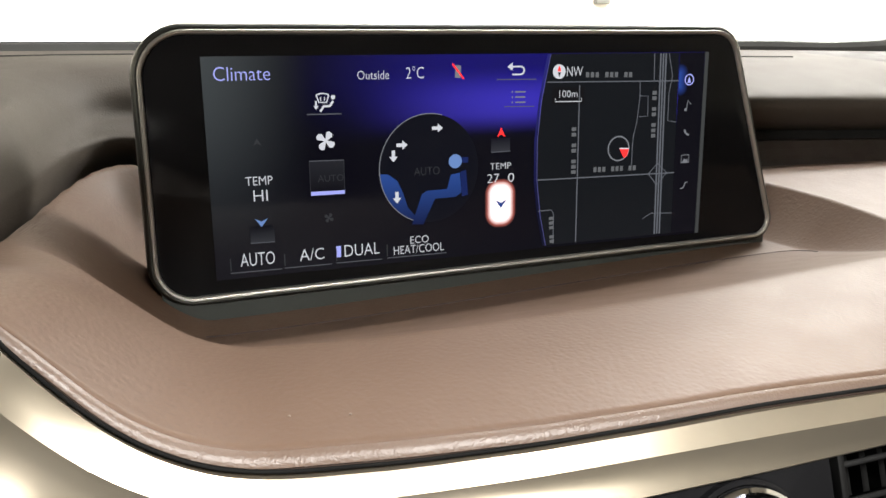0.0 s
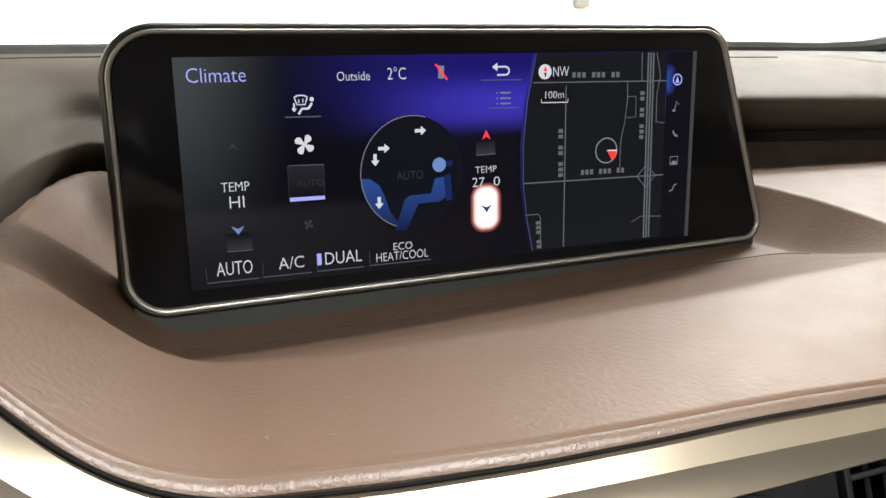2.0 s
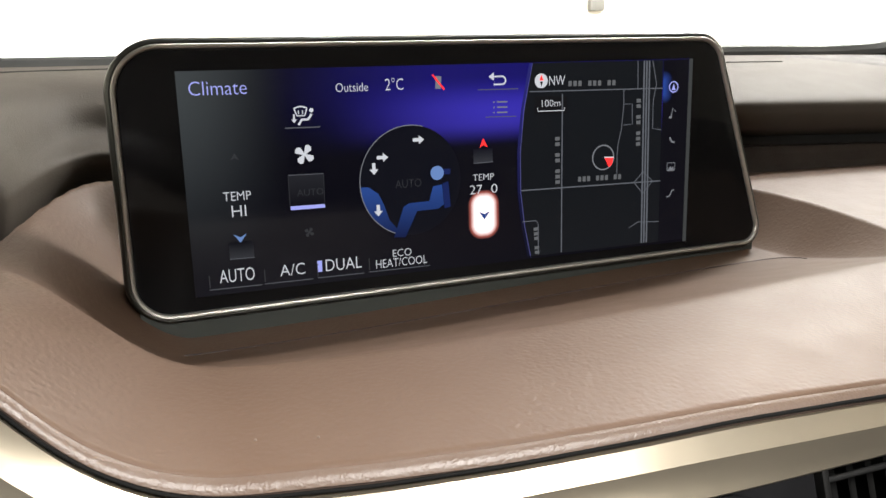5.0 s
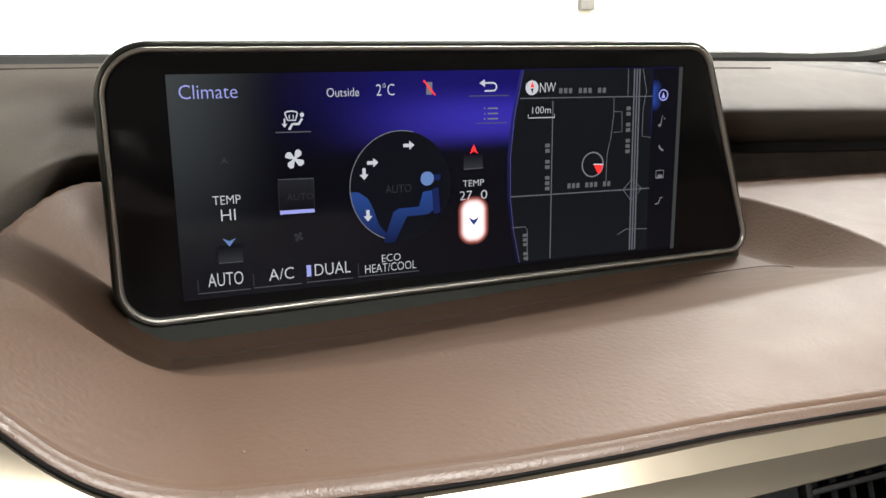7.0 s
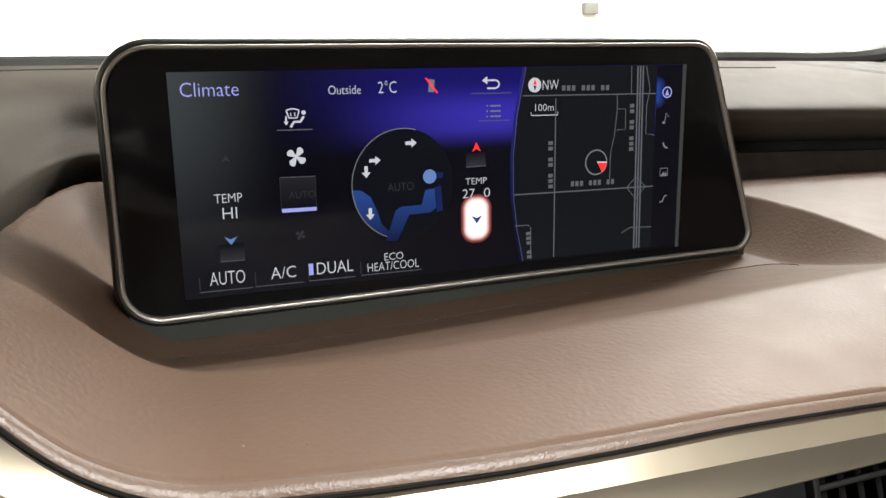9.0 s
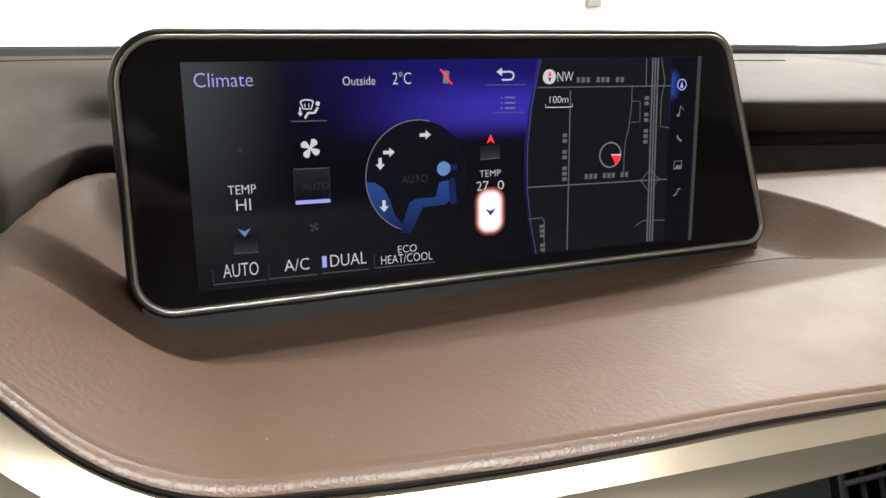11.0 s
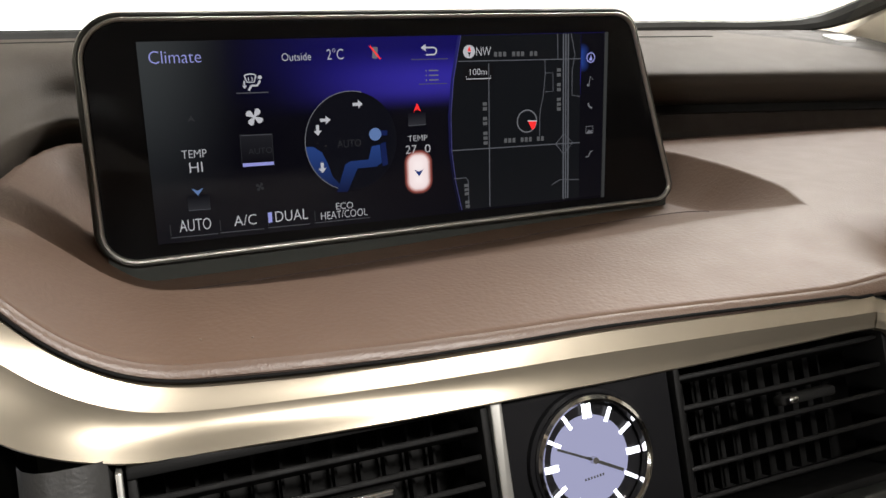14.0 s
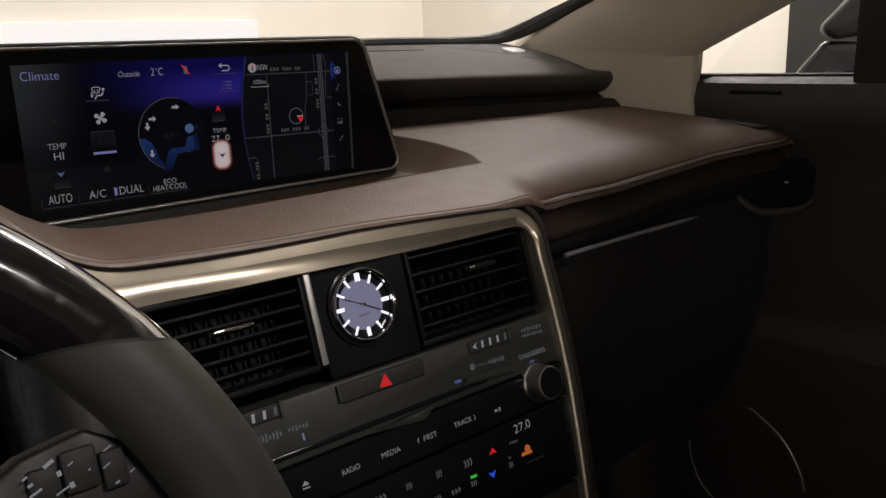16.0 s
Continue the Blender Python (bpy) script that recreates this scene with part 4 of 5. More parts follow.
scribble(0.1195, 0.1415, -0.1035, 0.0034, 7)
scribble(0.1195, 0.1415, -0.1078, 0.0026, 9)
scribble(0.081, 0.0975, -0.1175, 0.0038, 6)
part("disc_mark", flat_poly(disc(0.0655, -0.1165, 0.0024), 0.0024), W_DIM, stack, smooth=False)
part("disc_mark", stroke([(0.0685, -0.1168), (0.079, -0.1175)], 0.0005, 0.0024), W_DIM, stack, smooth=False)
part("pilot_light", flat_poly([(0.047, -0.1235), (0.053, -0.1238), (0.053, -0.1218), (0.047, -0.1215)], 0.0024), BLUE_LT, stack, smooth=False)
scribble(-0.1045, -0.088, -0.1135, 0.005, 7)
scribble(-0.0845, -0.0698, -0.1138, 0.0032, 6)
part("pilot_light", flat_poly([(-0.0762, -0.123), (-0.0748, -0.123), (-0.0748, -0.1185), (-0.0762, -0.1185)], 0.0024), W_BLUE, stack, smooth=False)
# disc slot with a chamfered lip
part("disc_slot", box(-0.02, -0.1285, 0.0022, 0.19, 0.0035, 0.003, 0.0008), GLOSS, stack)
part("slot_lip", plate([Vector(q) for q in ((-0.03, -0.134), (0.012, -0.1385), (0.024, -0.1305), (0.006, -0.1315))], 0.001, 0.007, 0.0008), CHARCOAL, stack, "raised charcoal lip above the slot")
part("slot_lip", plate([Vector(q) for q in ((0.052, -0.1268), (0.1, -0.1302), (0.1, -0.1235), (0.056, -0.1222))], 0.001, 0.0055, 0.0008), CHARCOAL, stack, "raised charcoal lip beside the slot")

for text, x, w in (("RADIO", -0.0568, 0.0132), ("MEDIA", -0.0264, 0.015), ("PRST", 0.0085, 0.0115), ("TRACK", 0.0358, 0.0165)):
    stack_word(text, x, -0.1518, 0.0036, W_TEXT, w, 0.0054)
for x, d in ((0.0045, -1), (0.0545, 1)):
    part("key_mark", stroke([(x, -0.1482), (x + 0.001 * d, -0.15), (x, -0.1518)], 0.0005, 0.0054), W_TEXT, stack, smooth=False)
part("key_mark", flat_poly([(0.0745, -0.1532), (0.0745, -0.1502), (0.0772, -0.1517)], 0.0054), W_TEXT, stack, smooth=False)
for x in (0.0782, 0.0796):
    part("key_mark", stroke([(x, -0.1532), (x, -0.1502)], 0.0006, 0.0054), W_TEXT, stack, smooth=False)
part("key_mark", flat_poly([(-0.0852, -0.1482), (-0.08, -0.1485), (-0.0826, -0.1455)], 0.0054), W_TEXT, stack, smooth=False)
part("key_mark", stroke([(-0.0852, -0.1498), (-0.08, -0.1501)], 0.0008, 0.0054), W_TEXT, stack, smooth=False)
stack_word("27.0", 0.0893, -0.1735, 0.0062, W_TEXT, 0.0165, 0.0044)
scribble(0.082, 0.091, -0.1785, 0.0022, 4, W_DIM, 0.0044)
part("key_mark", flat_poly([(0.0615, -0.1805), (0.0652, -0.1758), (0.0688, -0.1805), (0.0652, -0.1793)], 0.0044), RED, stack, smooth=False)
part("key_mark", flat_poly([(0.057, -0.1915), (0.0606, -0.1962), (0.0642, -0.1915), (0.0606, -0.1928)], 0.0044), glow("blue_arrow_glow", (0.02, 0.12, 1.0), 2.0), stack, smooth=False)
part("key_mark", joined(flat_poly(disc(0.098, -0.1875, 0.0028), 0.0044), flat_poly([(0.091, -0.1915), (0.102, -0.192), (0.1015, -0.1895), (0.0915, -0.189)], 0.0044)), ORANGE, stack, "orange seat heater sign", smooth=False)
scribble(0.0945, 0.1135, -0.1975, 0.0018, 9, W_FAINT, 0.0044)
part("pilot_light", flat_poly([(0.0405, -0.1898), (0.0462, -0.1902), (0.0462, -0.1882), (0.0405, -0.1878)], 0.0044), GREEN, stack, smooth=False)
for x, v, w, h in ((0.042, -0.1785, 0.008, 0.005), (0.0155, -0.1768, 0.005, 0.0048), (-0.01, -0.1758, 0.0052, 0.0042), (-0.0325, -0.1755, 0.009, 0.004), (0.0268, -0.193, 0.009, 0.003), (0.0105, -0.192, 0.006, 0.0035), (0.043, -0.1935, 0.006, 0.0035), (0.0795, -0.1935, 0.004, 0.004), (0.0795, -0.188, 0.003, 0.002)):
    for k in range(3):
        xx = x - w / 2 + w * k / 3
        part("key_mark", stroke([(xx, v - h / 2), (xx + w / 8, v), (xx, v + h / 2)], w / 6, 0.0044), W_DIM, stack, smooth=False)

# tuning knob and its twin
for x in (0.1225, -0.1235):
    kn = thing("rotary_knob", FM @ Matrix.Translation((x, -0.1445 if x > 0 else -0.141, 0.002)), "round knob with a polished metal ring and black face", "knob", "radio knobs")
    part("ring", lathe([(0.0148, 0), (0.0148, 0.003), (0.0136, 0.004), (0.0129, 0.0152), (0.0124, 0.0166), (0.0113, 0.0168)], 48), KNOB, kn, "knurled silver ring")
    part("face", plate([Vector(q) for q in disc(0, 0, 0.0115, n=48)], 0.012, 0.0162, 0.0006), GLOSS, kn)
    part("pilot_light", flat_poly([(-0.003, 0.0158), (0.003, 0.0158), (0.002, 0.0172), (-0.002, 0.0172)], 0.0012), BLUE_LT, kn, smooth=False)
stack_word("PWR·VOL", -0.137, -0.1195, 0.0036, W_SOFT, 0.024)

# black leather cheek left of the stack and lower dashboard on the passenger side
rows = []
for i in range(30):
    v = lerp(-0.0185, -0.34, i / 29)
    rows.append([FM @ Vector((x, v + 0.012 * step(-0.2, -0.26, x), n - 0.02 * step(-0.18, -0.24, x) ** 2)) for x, n in ((-0.177, -0.02), (-0.1785, -0.004), (-0.182, -0.001), (-0.188, 0.0), (-0.194, 0.0), (-0.199, -0.003), (-0.203, -0.01), (-0.206, -0.022), (-0.208, -0.05), (-0.21, -0.12))])
tagged(part("dashboard_side", grid(rows), BLACK_LEATHER), "black grained leather panel beside the air vent", "dashboard", kind="structure")

rows = []
for i in range(60):
    x = lerp(0.166, 0.74, i / 59)
    yf = soft_curve(FRONT, x, 0.004)
    z0 = pad_z(x, yf + 0.005) - 0.005 - 0.026 * step(0.165, 0.2, x)
    rows.append([(x, yf + 0.02, z0 + 0.004), (x, yf + 0.008, z0 - 0.002), (x, yf + 0.014, z0 - 0.02), (x, yf + 0.03, z0 - 0.034), (x, yf + 0.028, z0 - 0.05), (x, yf + 0.02, z0 - 0.11), (x, yf + 0.03, z0 - 0.2), (x, yf + 0.08, z0 - 0.34), (x, yf + 0.2, z0 - 0.42)])
tagged(part("lower_dashboard", grid([smooth_profile([Vector(q) for q in r], 4) for r in rows], False), BLACK_LEATHER), "black lower dashboard and glove box front", "dashboard", kind="structure")
path = [(x, soft_curve(FRONT, x, 0.02) + 0.006, -0.0715 - 0.008 * step(0.25, 0.55, x)) for x in [lerp(0.235, 0.478, i / 24) for i in range(25)]]
tagged(part("trim_strip", sweep(path, lambda s: 0.0022 * min(1, 8 * (1 - s) + 0.15), 8), surface("strip_silver", (0.5, 0.5, 0.56), (0.55, 0.55, 0.6), 0.45, 0.4, 30)), "thin bright metal strip along the lower dashboard", "trim", kind="structure")

# stitched seam along the passenger pad
seam = []
for i in range(90):
    x = lerp(0.2, 0.69, i / 89)
    yf = soft_curve(FRONT, x, 0.004)
    seam.append((x, yf + 0.0012, pad_z(x, yf + 0.005) - 0.002))
tagged(part("seam", sweep(seam, 0.0006, 6), BAND), "sewn seam along the pad's front edge", "trim", kind="structure")

rows = []
for j in range(14):
    y = lerp(0.135, 0.25, j / 13)
    x0, x1 = lerp(0.6, 0.45, j / 13), lerp(0.68, 0.605, j / 13)
    rows.append([(lerp(x0, x1, i / 12), y, upper_z(lerp(x0, x1, i / 12), y) + 0.0012 * min(1, i, j)) for i in range(13)])
tagged(part("speaker_cover", grid(rows), surface("speaker_grey", (0.04, 0.036, 0.031), (0.048, 0.043, 0.037), 0.7, 0, 10, 0.5, 1500)), "grey perforated speaker cover on the upper dashboard", "speaker cover")
GROOVE = surface("seam_shadow", (0.03, 0.02, 0.02), (0.04, 0.026, 0.025), 0.7)
for pts in ([(lerp(-0.155, 0.186, i / 40), -0.026) for i in range(41)] + [(0.194, -0.0275), (0.1985, -0.032), (0.2, -0.038), (0.1985, -0.0445)],):
    tagged(part("seam", sweep([(x, y, pad_z(x, y) + 0.0001) for x, y in pts], 0.00035, 6), GROOVE), "fine dark seam in the leather below the display", "seam", kind="structure")
for x, y in ((-0.145, -0.192), (-0.128, -0.196)):
    b = bmesh.new()
    bmesh.ops.create_icosphere(b, subdivisions=1, radius=0.0005, matrix=Matrix.Translation((x, y, pad_z(x, y) + 0.0002)))
    tagged(part("dust_speck", b, STITCH), "tiny pale dust speck on the leather pad", "dust", kind="stuff")
grille = thing("defroster_grille", pose(0.672, -0.107, pad_z(0.672, -0.107) - 0.0008, 4, -4, 82), "small slatted defroster grille in the brown pad", "air vent")
part("frame", plate(rounded([(-0.034, 0.014, 0.006), (-0.03, -0.016, 0.006), (0.03, -0.016, 0.006), (0.036, 0.014, 0.006)], 4), -0.006, 0.002, 0.0012), BAND, grille)
for k in range(7):
    part("slat", box(-0.024 + 0.008 * k, 0, 0.002, 0.0045, 0.021, 0.0022, 0.0006), BLACK, grille)
outer_vent = thing("air_vent", pose(0.648, -0.168, -0.063, 80, 0, -42), "dark rounded outer air vent below the pad end", "air vent")
part("surround", plate(rounded([(-0.075, 0.014, 0.01), (-0.012, -0.036, 0.02), (0.045, -0.028, 0.02), (0.058, 0.032, 0.02)], 7), -0.04, -0.002, 0.006), VENT_BLACK, outer_vent, "black rounded pod")
part("lip", sweep([(q.x, q.y, 0.0) for q in smooth_profile([Vector(k) for k in ((-0.12, 0.024), (-0.075, 0.008), (-0.03, -0.03), (-0.005, -0.037), (0.03, -0.033), (0.045, -0.024))], 5)], lambda t: 0.0045 * math.sin(math.pi * min(0.95, max(0.05, t))) + 0.001, 10, 0.6), DOOR_GREY, outer_vent, "grey curved lip under the outlet")
part("frame", plate(rounded([(-0.058, 0.013, 0.008), (-0.01, -0.026, 0.015), (0.04, -0.02, 0.015), (0.05, 0.026, 0.014)], 7), -0.01, 0.0, 0.002), VENT_BLACK, outer_vent)
for k in range(3):
    part("slat", box(0.004, 0.012 - 0.011 * k, 0.001, 0.07 - 0.016 * k, 0.0025, 0.005, 0.001), VENT_SLAT, outer_vent)
part("knob", box(0.012, -0.001, 0.005, 0.005, 0.003, 0.004, 0.001), SILVER, outer_vent)
sensor = plate(rounded([(-0.016, 0.013, 0.008), (-0.016, -0.013, 0.008), (0.016, -0.013, 0.008), (0.016, 0.013, 0.008)], 5), -0.008, 0.002, 0.0015)
bmesh.ops.transform(sensor, matrix=pose(0.567, 0.197, upper_z(0.567, 0.197) + 0.002, 14), verts=sensor.verts)
# white base colour stands in for the bright reflection on the sensor
tagged(part("light_sensor", sensor, surface("reflection_white", (0.82, 0.82, 0.81), (0.85, 0.85, 0.84), 0.25, rough_var=0.02)), "small oval sensor plate coloured white for a bright reflection", "sensor")

# ---- windshield, pillar, door, roof ----
seal = [Vector((x, 0.272, 0.118)) for x in (-0.95, -0.6, -0.3, 0.0, 0.25, 0.42)] + [Vector(q) for q in ((0.5, 0.271, 0.1165), (0.55, 0.269, 0.117), (0.59, 0.262, 0.119), (0.617, 0.243, 0.126), (0.635, 0.195, 0.145), (0.642, 0.1, 0.18), (0.635, -0.05, 0.255), (0.62, -0.25, 0.35), (0.55, -0.7, 0.51))]
seal = smooth_profile(seal, 6)
tagged(part("windshield_seal", sweep(seal, lambda t: 0.007 + 0.004 * step(0.5, 0.7, t), 8), BLACK), "black rubber seal at the foot of the windshield", "seal", kind="structure")

P_A, P_B = [(0.625, 0.245, 0.105), (0.64, 0.1, 0.172), (0.62, -0.25, 0.34), (0.55, -0.7, 0.5)], [(0.715, 0.0, 0.087), (0.715, -0.142, 0.153), (0.69, -0.42, 0.28), (0.6, -0.75, 0.46)]
rows = []
for i in range(25):
    s = i / 24 * 3
    k = min(2, int(s))
    a = Vector(P_A[k]).lerp(Vector(P_A[k + 1]), s - k)
    b = Vector(P_B[k]).lerp(Vector(P_B[k + 1]), s - k)
    if i == 0:
        rows.append([(0.66, 0.19, 0.02), (0.675, 0.13, 0.01), (0.685, 0.08, 0.0), (0.695, 0.04, -0.005), (0.705, 0.01, -0.005), (0.712, -0.005, -0.005), (0.73, -0.005, 0.0)])
    mid = a.lerp(b, 0.5) + Vector((-0.006, -0.002, -0.006))
    rows.append([a + Vector((0.03, 0.03, 0.01)), a, a.lerp(mid, 0.5) + Vector((-0.003, 0, -0.003)), mid, mid.lerp(b, 0.5) + Vector((-0.002, 0, -0.002)), b, b + Vector((0.03, 0, 0.005))])
tagged(part("windshield_pillar", grid([smooth_profile([Vector(q) for q in r], 3) for r in rows]), FABRIC), "beige fabric-covered windshield pillar", "pillar", kind="structure")

door = thing("car_door", pose(0, 0, 0), "dark grey car door with window sill", "car door", kind="structure")
rows = []
for i in range(40):
    y = lerp(0.36, -1.3, i / 39)
    zs = 0.056 + 0.01 * (i / 39)
    f = 0.03 * step(-0.05, 0.02, y)
    rows.append([(px + f * (px < 0.73), py, pz) for px, py, pz in ((0.745, y, zs - 0.004), (0.735, y, zs), (0.722, y, zs - 0.001), (0.708, y, zs - 0.008), (0.7, y, zs - 0.03), (0.705, y, zs - 0.06), (0.72, y, zs - 0.085), (0.735, y, zs - 0.12), (0.735, y, zs - 0.3), (0.69, y, zs - 0.34), (0.69, y, -0.7))])
part("panel", grid(rows), DOOR_GREY, door)
slot = [(0.7035, lerp(-0.07, -0.14, k / 5), 0.04) for k in range(6)]
part("slot", sweep(slot, 0.0045, 8, 0.6), GLOSS, door, "dark vent slot in the door top")
for ring in ([(-0.13, -0.388), (-0.142, -0.392), (-0.18, -0.416), (-0.206, -0.452), (-0.215, -0.48)], [(-0.04, -0.47), (-0.045, -0.498), (-0.061, -0.529), (-0.085, -0.548), (-0.11, -0.556)]):
    part("speaker_ring", sweep([(0.688, q.x, q.y) for q in smooth_profile([Vector(k) for k in ring], 5)], 0.0013, 6), SILVER, door, "thin bright ring of the door speaker")
part("window_seal", sweep([(0.738, 0.02, 0.057), (0.738, -1.3, 0.067)], 0.005, 8), BLACK, door)
part("window_frame", sweep([(0.726, 0.002, 0.04), (0.726, 0.004, 0.088), (0.724, -0.14, 0.158), (0.7, -0.42, 0.288), (0.61, -0.78, 0.47)], 0.003, 8), BLACK, door)
pane = part("window_pane", grid([[(0.742, 0.0, 0.05), (0.742, -1.3, 0.06)], [(0.725, -0.1, 0.15), (0.725, -1.3, 0.15)], [(0.6, -0.7, 0.5), (0.6, -1.3, 0.5)]]), GLASS, door, "clear side window pane")
pane.visible_shadow = False

ws = part("windshield", grid([[(lerp(-0.95, 0.68, i / 20), lerp(0.27, -0.6, j / 12) + 0.05 * (1 - (lerp(-1, 1, i / 20)) ** 2) - 0.05, lerp(0.118, 0.52, j / 12)) for i in range(21)] for j in range(13)]), GLASS)
ws.visible_shadow = False
tagged(ws, "clear windshield glass above the dashboard", "windshield", kind="structure")



def roof_z(x):
    return 0.55 - 0.08 * (abs(x + 0.1) / 0.8) ** 3


# unseen roof lining; its added opening lets the rear lamp reach only pad and trim
for x0, x1, y0, y1 in ((-0.9, 0.66, -0.585, -0.85), (-0.9, 0.66, -1.11, -2.4), (-0.9, -0.45, -0.85, -1.11), (0.21, 0.66, -0.85, -1.11)):
    n = 12
    rows = [[(lerp(x0, x1, i / n), y, roof_z(lerp(x0, x1, i / n)) + d) for i in range(n + 1)] for y, d in ((y0, 0.03), (y0, 0.0), (y1, 0.0), (y1, 0.03))]
    tagged(part("ceiling", grid(rows), FABRIC), "unseen pale roof lining with an opening added to shape light", "ceiling", kind="structure")
tagged(part("wall_back", box(-0.1, -2.4, -0.4, 1.7, 0.06, 0.9, 0.01), BLACK), "dark rear end of the cabin", "wall", kind="structure")
tagged(part("wall_left", box(-0.97, -0.9, -0.35, 0.05, 2.9, 0.8, 0.01), DOOR_GREY), "dark driver door panel", "car door", kind="structure")
tagged(part("floor", box(-0.1, -0.8, -0.78, 1.75, 3.2, 0.05, 0.01), BLACK), "black carpeted car floor", "floor", kind="structure")
tagged(part("firewall", box(-0.1, 0.33, -0.4, 1.75, 0.04, 0.95, 0.01), BLACK), "black bulkhead under the windshield", "wall", kind="structure")

part("window_post", box(0.725, -0.27, 0.25, 0.03, 0.1, 0.42, 0.01), BLACK, door, "black upright between the windows")
# outside mirror
mirror = thing("side_mirror", pose(0.99, -0.093, 0.077, 0, 0, 0), "dark grey exterior door mirror seen through the side window", "car mirror")
MM = pose(0, 0, 0.01, 90, 0, -62)
for name, outline, depth, label in (("base", [(-0.034, 0.012, 0.012), (-0.088, -0.058, 0.006), (0.1, -0.07, 0.02), (0.09, 0.004, 0.03)], 0.03, "grey mirror base on the door"),
                                    ("head", [(0.03, 0.115, 0.03), (-0.047, 0.027, 0.012), (-0.022, 0.014, 0.012), (0.1, 0.03, 0.03), (0.14, 0.11, 0.03)], 0.045, "dark grey mirror housing")):
    body = plate(rounded(outline, 7), -depth, depth, 0.012)
    bmesh.ops.transform(body, matrix=MM, verts=body.verts)
    part(name, body, MIRROR_GREY, mirror, label)
edge = [MM @ Vector(q) for q in ((-0.082, -0.05, 0.025), (-0.066, -0.029, 0.028), (-0.048, -0.006, 0.028), (-0.037, 0.007, 0.026), (-0.028, 0.01, 0.024))]
part("edge_trim", sweep(edge, lambda t: 0.0012 + 0.0022 * t * t, 8), SILVER, mirror, "bright narrow edge of the mirror base")
part("foot", sweep([(-0.2, 0.0, -0.06), (-0.12, 0.0, -0.05), (-0.04, 0, -0.03)], 0.02, 10, 0.6), MIRROR_GREY, mirror)

# ---- steering wheel ----
WM = pose(-0.37, -0.44, -0.076, 70, 0, 0)
wheel = thing("steering_wheel", WM, "steering wheel with lacquered dark wood top and grey leather rim", "steering wheel")


def torus_arc(a0, a1, n, r=0.016, seg=20, s0=0.0, s1=0.0):
    rows = []
    for k in range(n + 1):
        row = []
        for j in range(seg):
            w = 2 * math.pi * j / seg
            a = radians(lerp(a0 - s0 * math.cos(w), a1 - s1 * math.cos(w), k / n))
            d = Vector((math.cos(a), math.sin(a), 0))
            row.append(d * 0.177 + (d * math.cos(w) + Vector((0, 0, 1.1)) * math.sin(w)) * r)
        rows.append(row)
    bm = grid(rows, True)
    return bm


part("wood_rim", torus_arc(37.5, 142.5, 40, 0.0165, 20, 5.5, -5.5), DARK_WOOD, wheel, "dark lacquered wood upper rim")
part("leather_rim", torus_arc(-30, 37.2, 26, 0.0168, 20, 0, 5.5), GREY_LEATHER, wheel, "grey leather rim section")
part("leather_rim", torus_arc(142.8, 210, 26, 0.0168, 20, -5.5, 0), GREY_LEATHER, wheel, "grey leather rim section")
part("wood_rim", torus_arc(210.6, 329.4, 40, 0.0165), DARK_WOOD, wheel, "dark lacquered wood lower rim")
part("joint", torus_arc(37.1, 37.6, 2, 0.0169, 20, 5.5, 5.5), BLACK, wheel)
hub = plate(rounded([(-0.08, 0.075, 0.03), (-0.065, -0.06, 0.03), (0.065, -0.06, 0.03), (0.08, 0.075, 0.03)], 8), -0.03, 0.012, 0.012)
part("hub", hub, BLACK_LEATHER, wheel, "black airbag cover")
for s in (1, -1):
    sp = [Vector((s * x, y)) for x, y in ((0.07, 0.03), (0.15, 0.03), (0.163, 0.04), (0.16, 0.06), (0.146, 0.074), (0.131, 0.084), (0.112, 0.081), (0.09, 0.07), (0.07, 0.06))]
    spoke = part("spoke", plate(sp[::s], -0.016, -0.002, 0.002), surface("spoke_brown", (0.008, 0.006, 0.006), (0.01, 0.008, 0.008), 0.5), wheel, "dark spoke with lit switch markings")
    for x, y, w, h, d in ((0.1185, 0.0772, 0.0045, 0.0024, 25), (0.1115, 0.0752, 0.0022, 0.0013, 30), (0.1125, 0.0728, 0.0022, 0.0018, 20), (0.1135, 0.0702, 0.0052, 0.0014, 20), (0.1207, 0.0735, 0.0018, 0.0034, 10), (0.1207, 0.0683, 0.0058, 0.001, 20), (0.1235, 0.069, 0.0018, 0.0036, 10),
                          (0.1243, 0.0752, 0.0024, 0.0008, 25), (0.1355, 0.0762, 0.0038, 0.0007, 25), (0.1342, 0.0712, 0.0036, 0.0007, 25), (0.1292, 0.0718, 0.001, 0.0008, 40), (0.1412, 0.0672, 0.0024, 0.0008, 25), (0.1362, 0.0652, 0.002, 0.0013, 20)):
        c, q = Vector((s * x, y)), Vector((math.cos(radians(d)), math.sin(radians(d)))) * w / 2
        part("switch_mark", stroke([c - q * 0.75, c + q * 0.75], h * 0.5, 0.0014), W_SOFT, spoke, smooth=False)
    for x, y, w, h in ((0.127, 0.0725, 0.0105, 0.013), (0.1365, 0.0695, 0.0075, 0.012), (0.1165, 0.071, 0.009, 0.011)):
        part("switch", box(s * x, y, -0.0016, w, h, 0.005, 0.0012), BLACK, spoke)

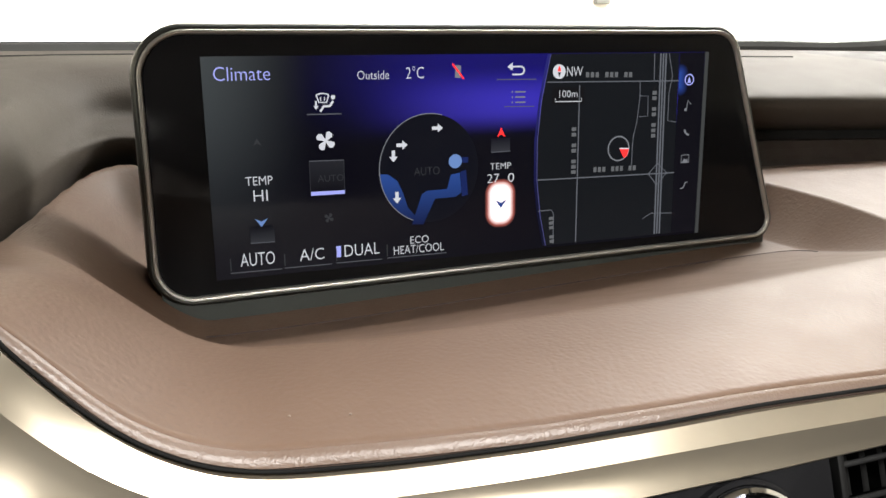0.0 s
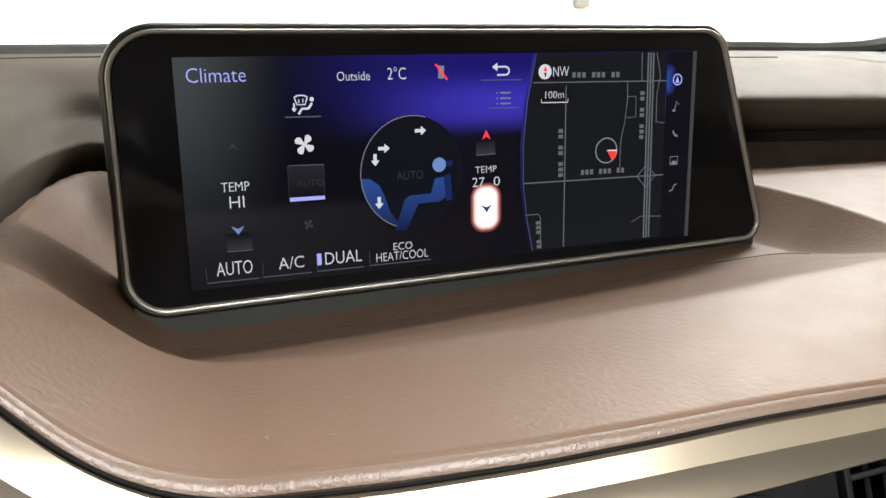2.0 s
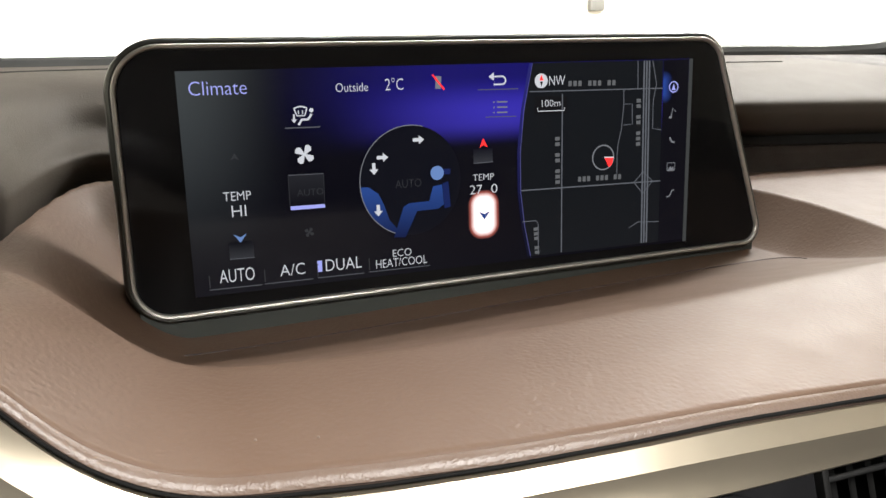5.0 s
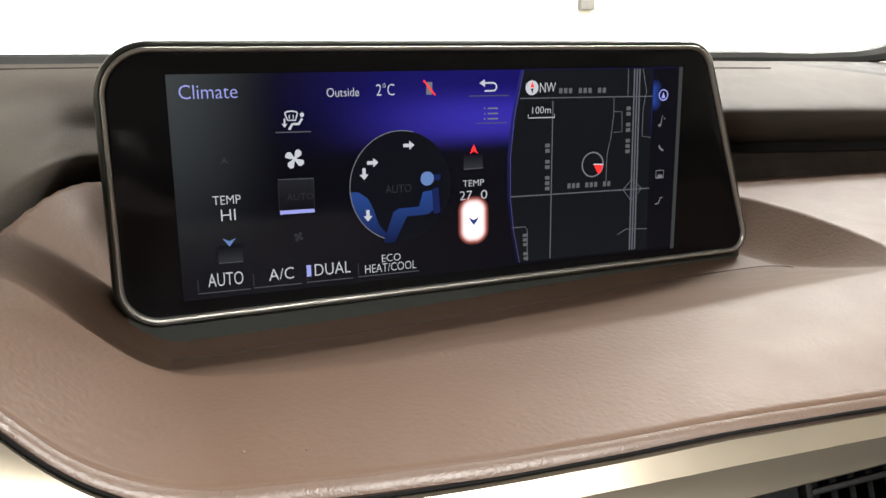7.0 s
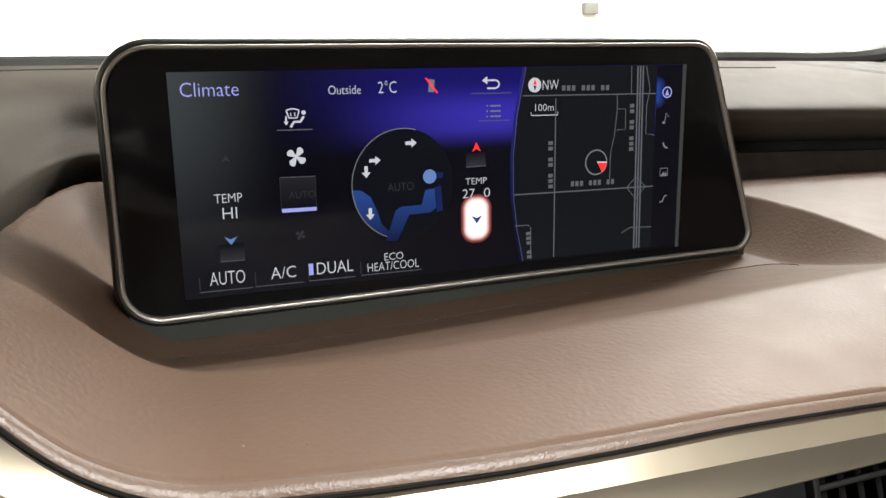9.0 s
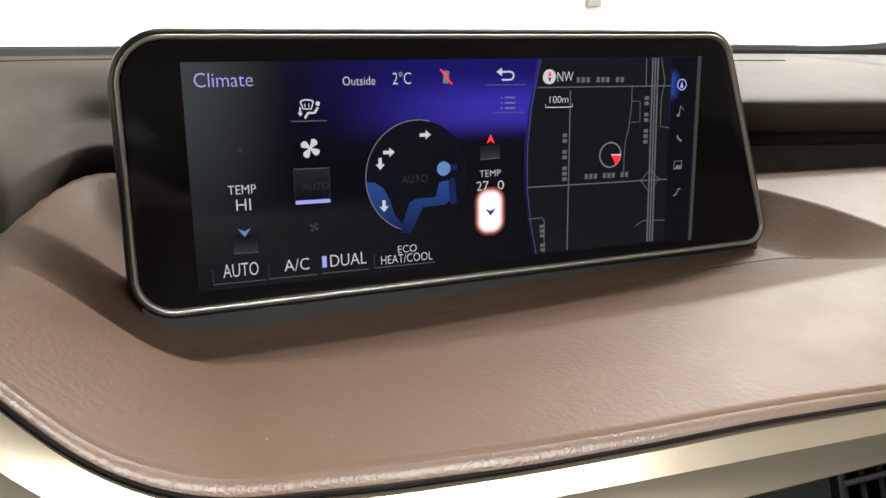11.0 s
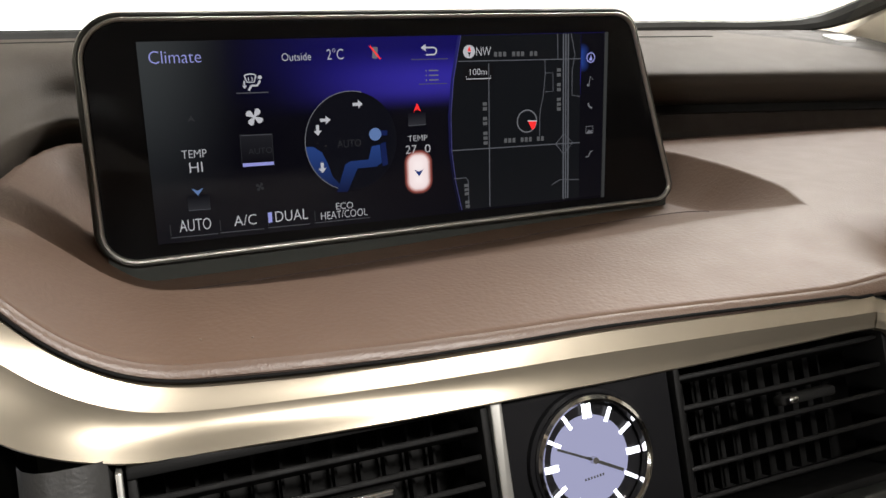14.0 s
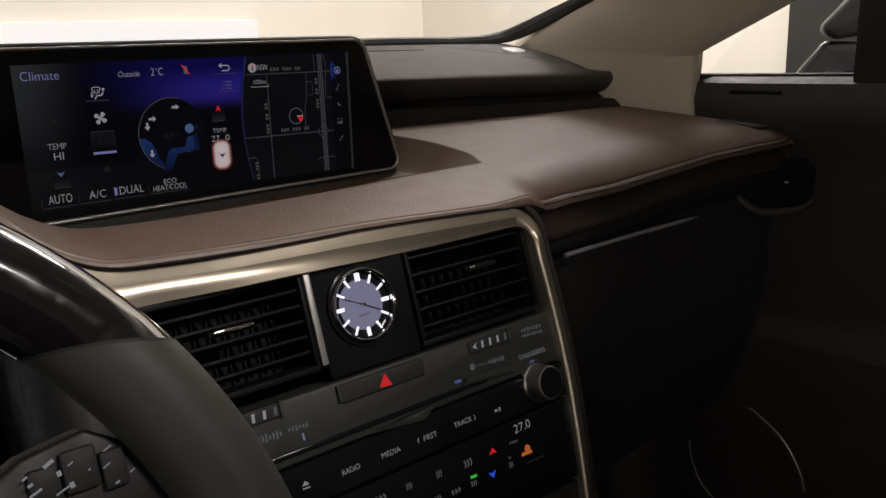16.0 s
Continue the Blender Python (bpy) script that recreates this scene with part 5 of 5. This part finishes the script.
# ---- instrument cluster ----
cluster = thing("instrument_cluster", pose(-0.297, -0.13, -0.085, 75, 0, 0), "dark instrument cluster with a chrome-ringed lit gauge", "instrument cluster")
part("hood", plate(rounded([(-0.25, 0.07, 0.03), (-0.25, -0.09, 0.02), (0.075, -0.09, 0.02), (0.085, 0.04, 0.03)], 6), -0.06, -0.02, 0.006), GLOSS, cluster)
part("gauge_light", lathe([(0.066, -0.0175), (0.0605, -0.0165)], 64), glow("gauge_glow", (0.85, 0.88, 0.95), 2.6), cluster, "lit white gauge ring")
part("gauge_ring", lathe([(0.066, -0.02), (0.0675, -0.012), (0.0685, -0.008), (0.07, -0.012), (0.0705, -0.02)], 64), CHROME, cluster, "polished gauge ring")
for k in range(28):
    a = radians(225 - 10 * k)
    part("gauge_mark", stroke([(0.046 * math.cos(a), 0.046 * math.sin(a)), (0.055 * math.cos(a), 0.055 * math.sin(a))], 0.002, -0.0185), W_TEXT, cluster, smooth=False)

# ---- garage round the car ----
tagged(part("doorway", box(3.13, 0.72, 0.2, 0.06, 0.75, 2.6, 0.01), BLACK), "dark narrow doorway in the garage wall", "door", kind="structure")
tagged(part("wall_north", box(0, 3.6, 0.4, 9, 0.1, 3.4), WALL), "bright off-white painted garage wall", "wall", kind="structure")
# emissive sheet in place of the burnt-out lower wall, not a fixture
tagged(part("wall_glow_sheet", box(-0.8, 3.52, 0.0, 5.5, 0.04, 0.55, 0.01), glow("wall_sheet_glow", (1, 0.98, 0.95), 3.5)), "glowing sheet standing in for the overexposed lower wall", "light panel")
tagged(part("wall_box", box(2.23, 3.53, 0.44, 0.085, 0.04, 0.06, 0.006), surface("grey_box", (0.16, 0.155, 0.14), (0.19, 0.185, 0.17), 0.6)), "small grey junction box on the garage wall", "junction box")
tagged(part("wall_east", box(3.2, 0, 0.4, 0.1, 7.3, 3.4), WALL), "bright off-white painted garage wall", "wall", kind="structure")
tagged(part("wall_west", box(-3.2, 0, 0.4, 0.1, 7.3, 3.4), WALL), "bright off-white painted garage wall", "wall", kind="structure")
# unseen rear wall and ceiling, kept dark to cut light bounced onto the car
tagged(part("wall_south", box(0, -3.7, 0.4, 9, 0.1, 3.4), CONCRETE), "unseen garage wall, coloured grey to limit bounced light", "wall", kind="structure")
tagged(part("ceiling", box(0, 0, 2.05, 9, 7.5, 0.1), surface("dark_ceiling", (0.1, 0.1, 0.1), (0.13, 0.13, 0.13), 0.9, 0, 2)), "unseen garage ceiling, coloured dark to limit bounced light", "ceiling", kind="structure")
tagged(part("ground", box(0, 0, -1.15, 9, 7.5, 0.1), CONCRETE), "grey concrete garage floor", "floor", kind="structure")
tagged(part("car_bonnet", grid([[(x, y, 0.02 - 0.08 * (y - 0.35) - 0.12 * x * x) for x in [lerp(-0.9, 0.8, i / 16) for i in range(17)]] for y in [lerp(0.34, 1.35, j / 10) for j in range(11)]]), CAR_BLACK), "dark glossy car bonnet", "car bonnet", kind="structure")
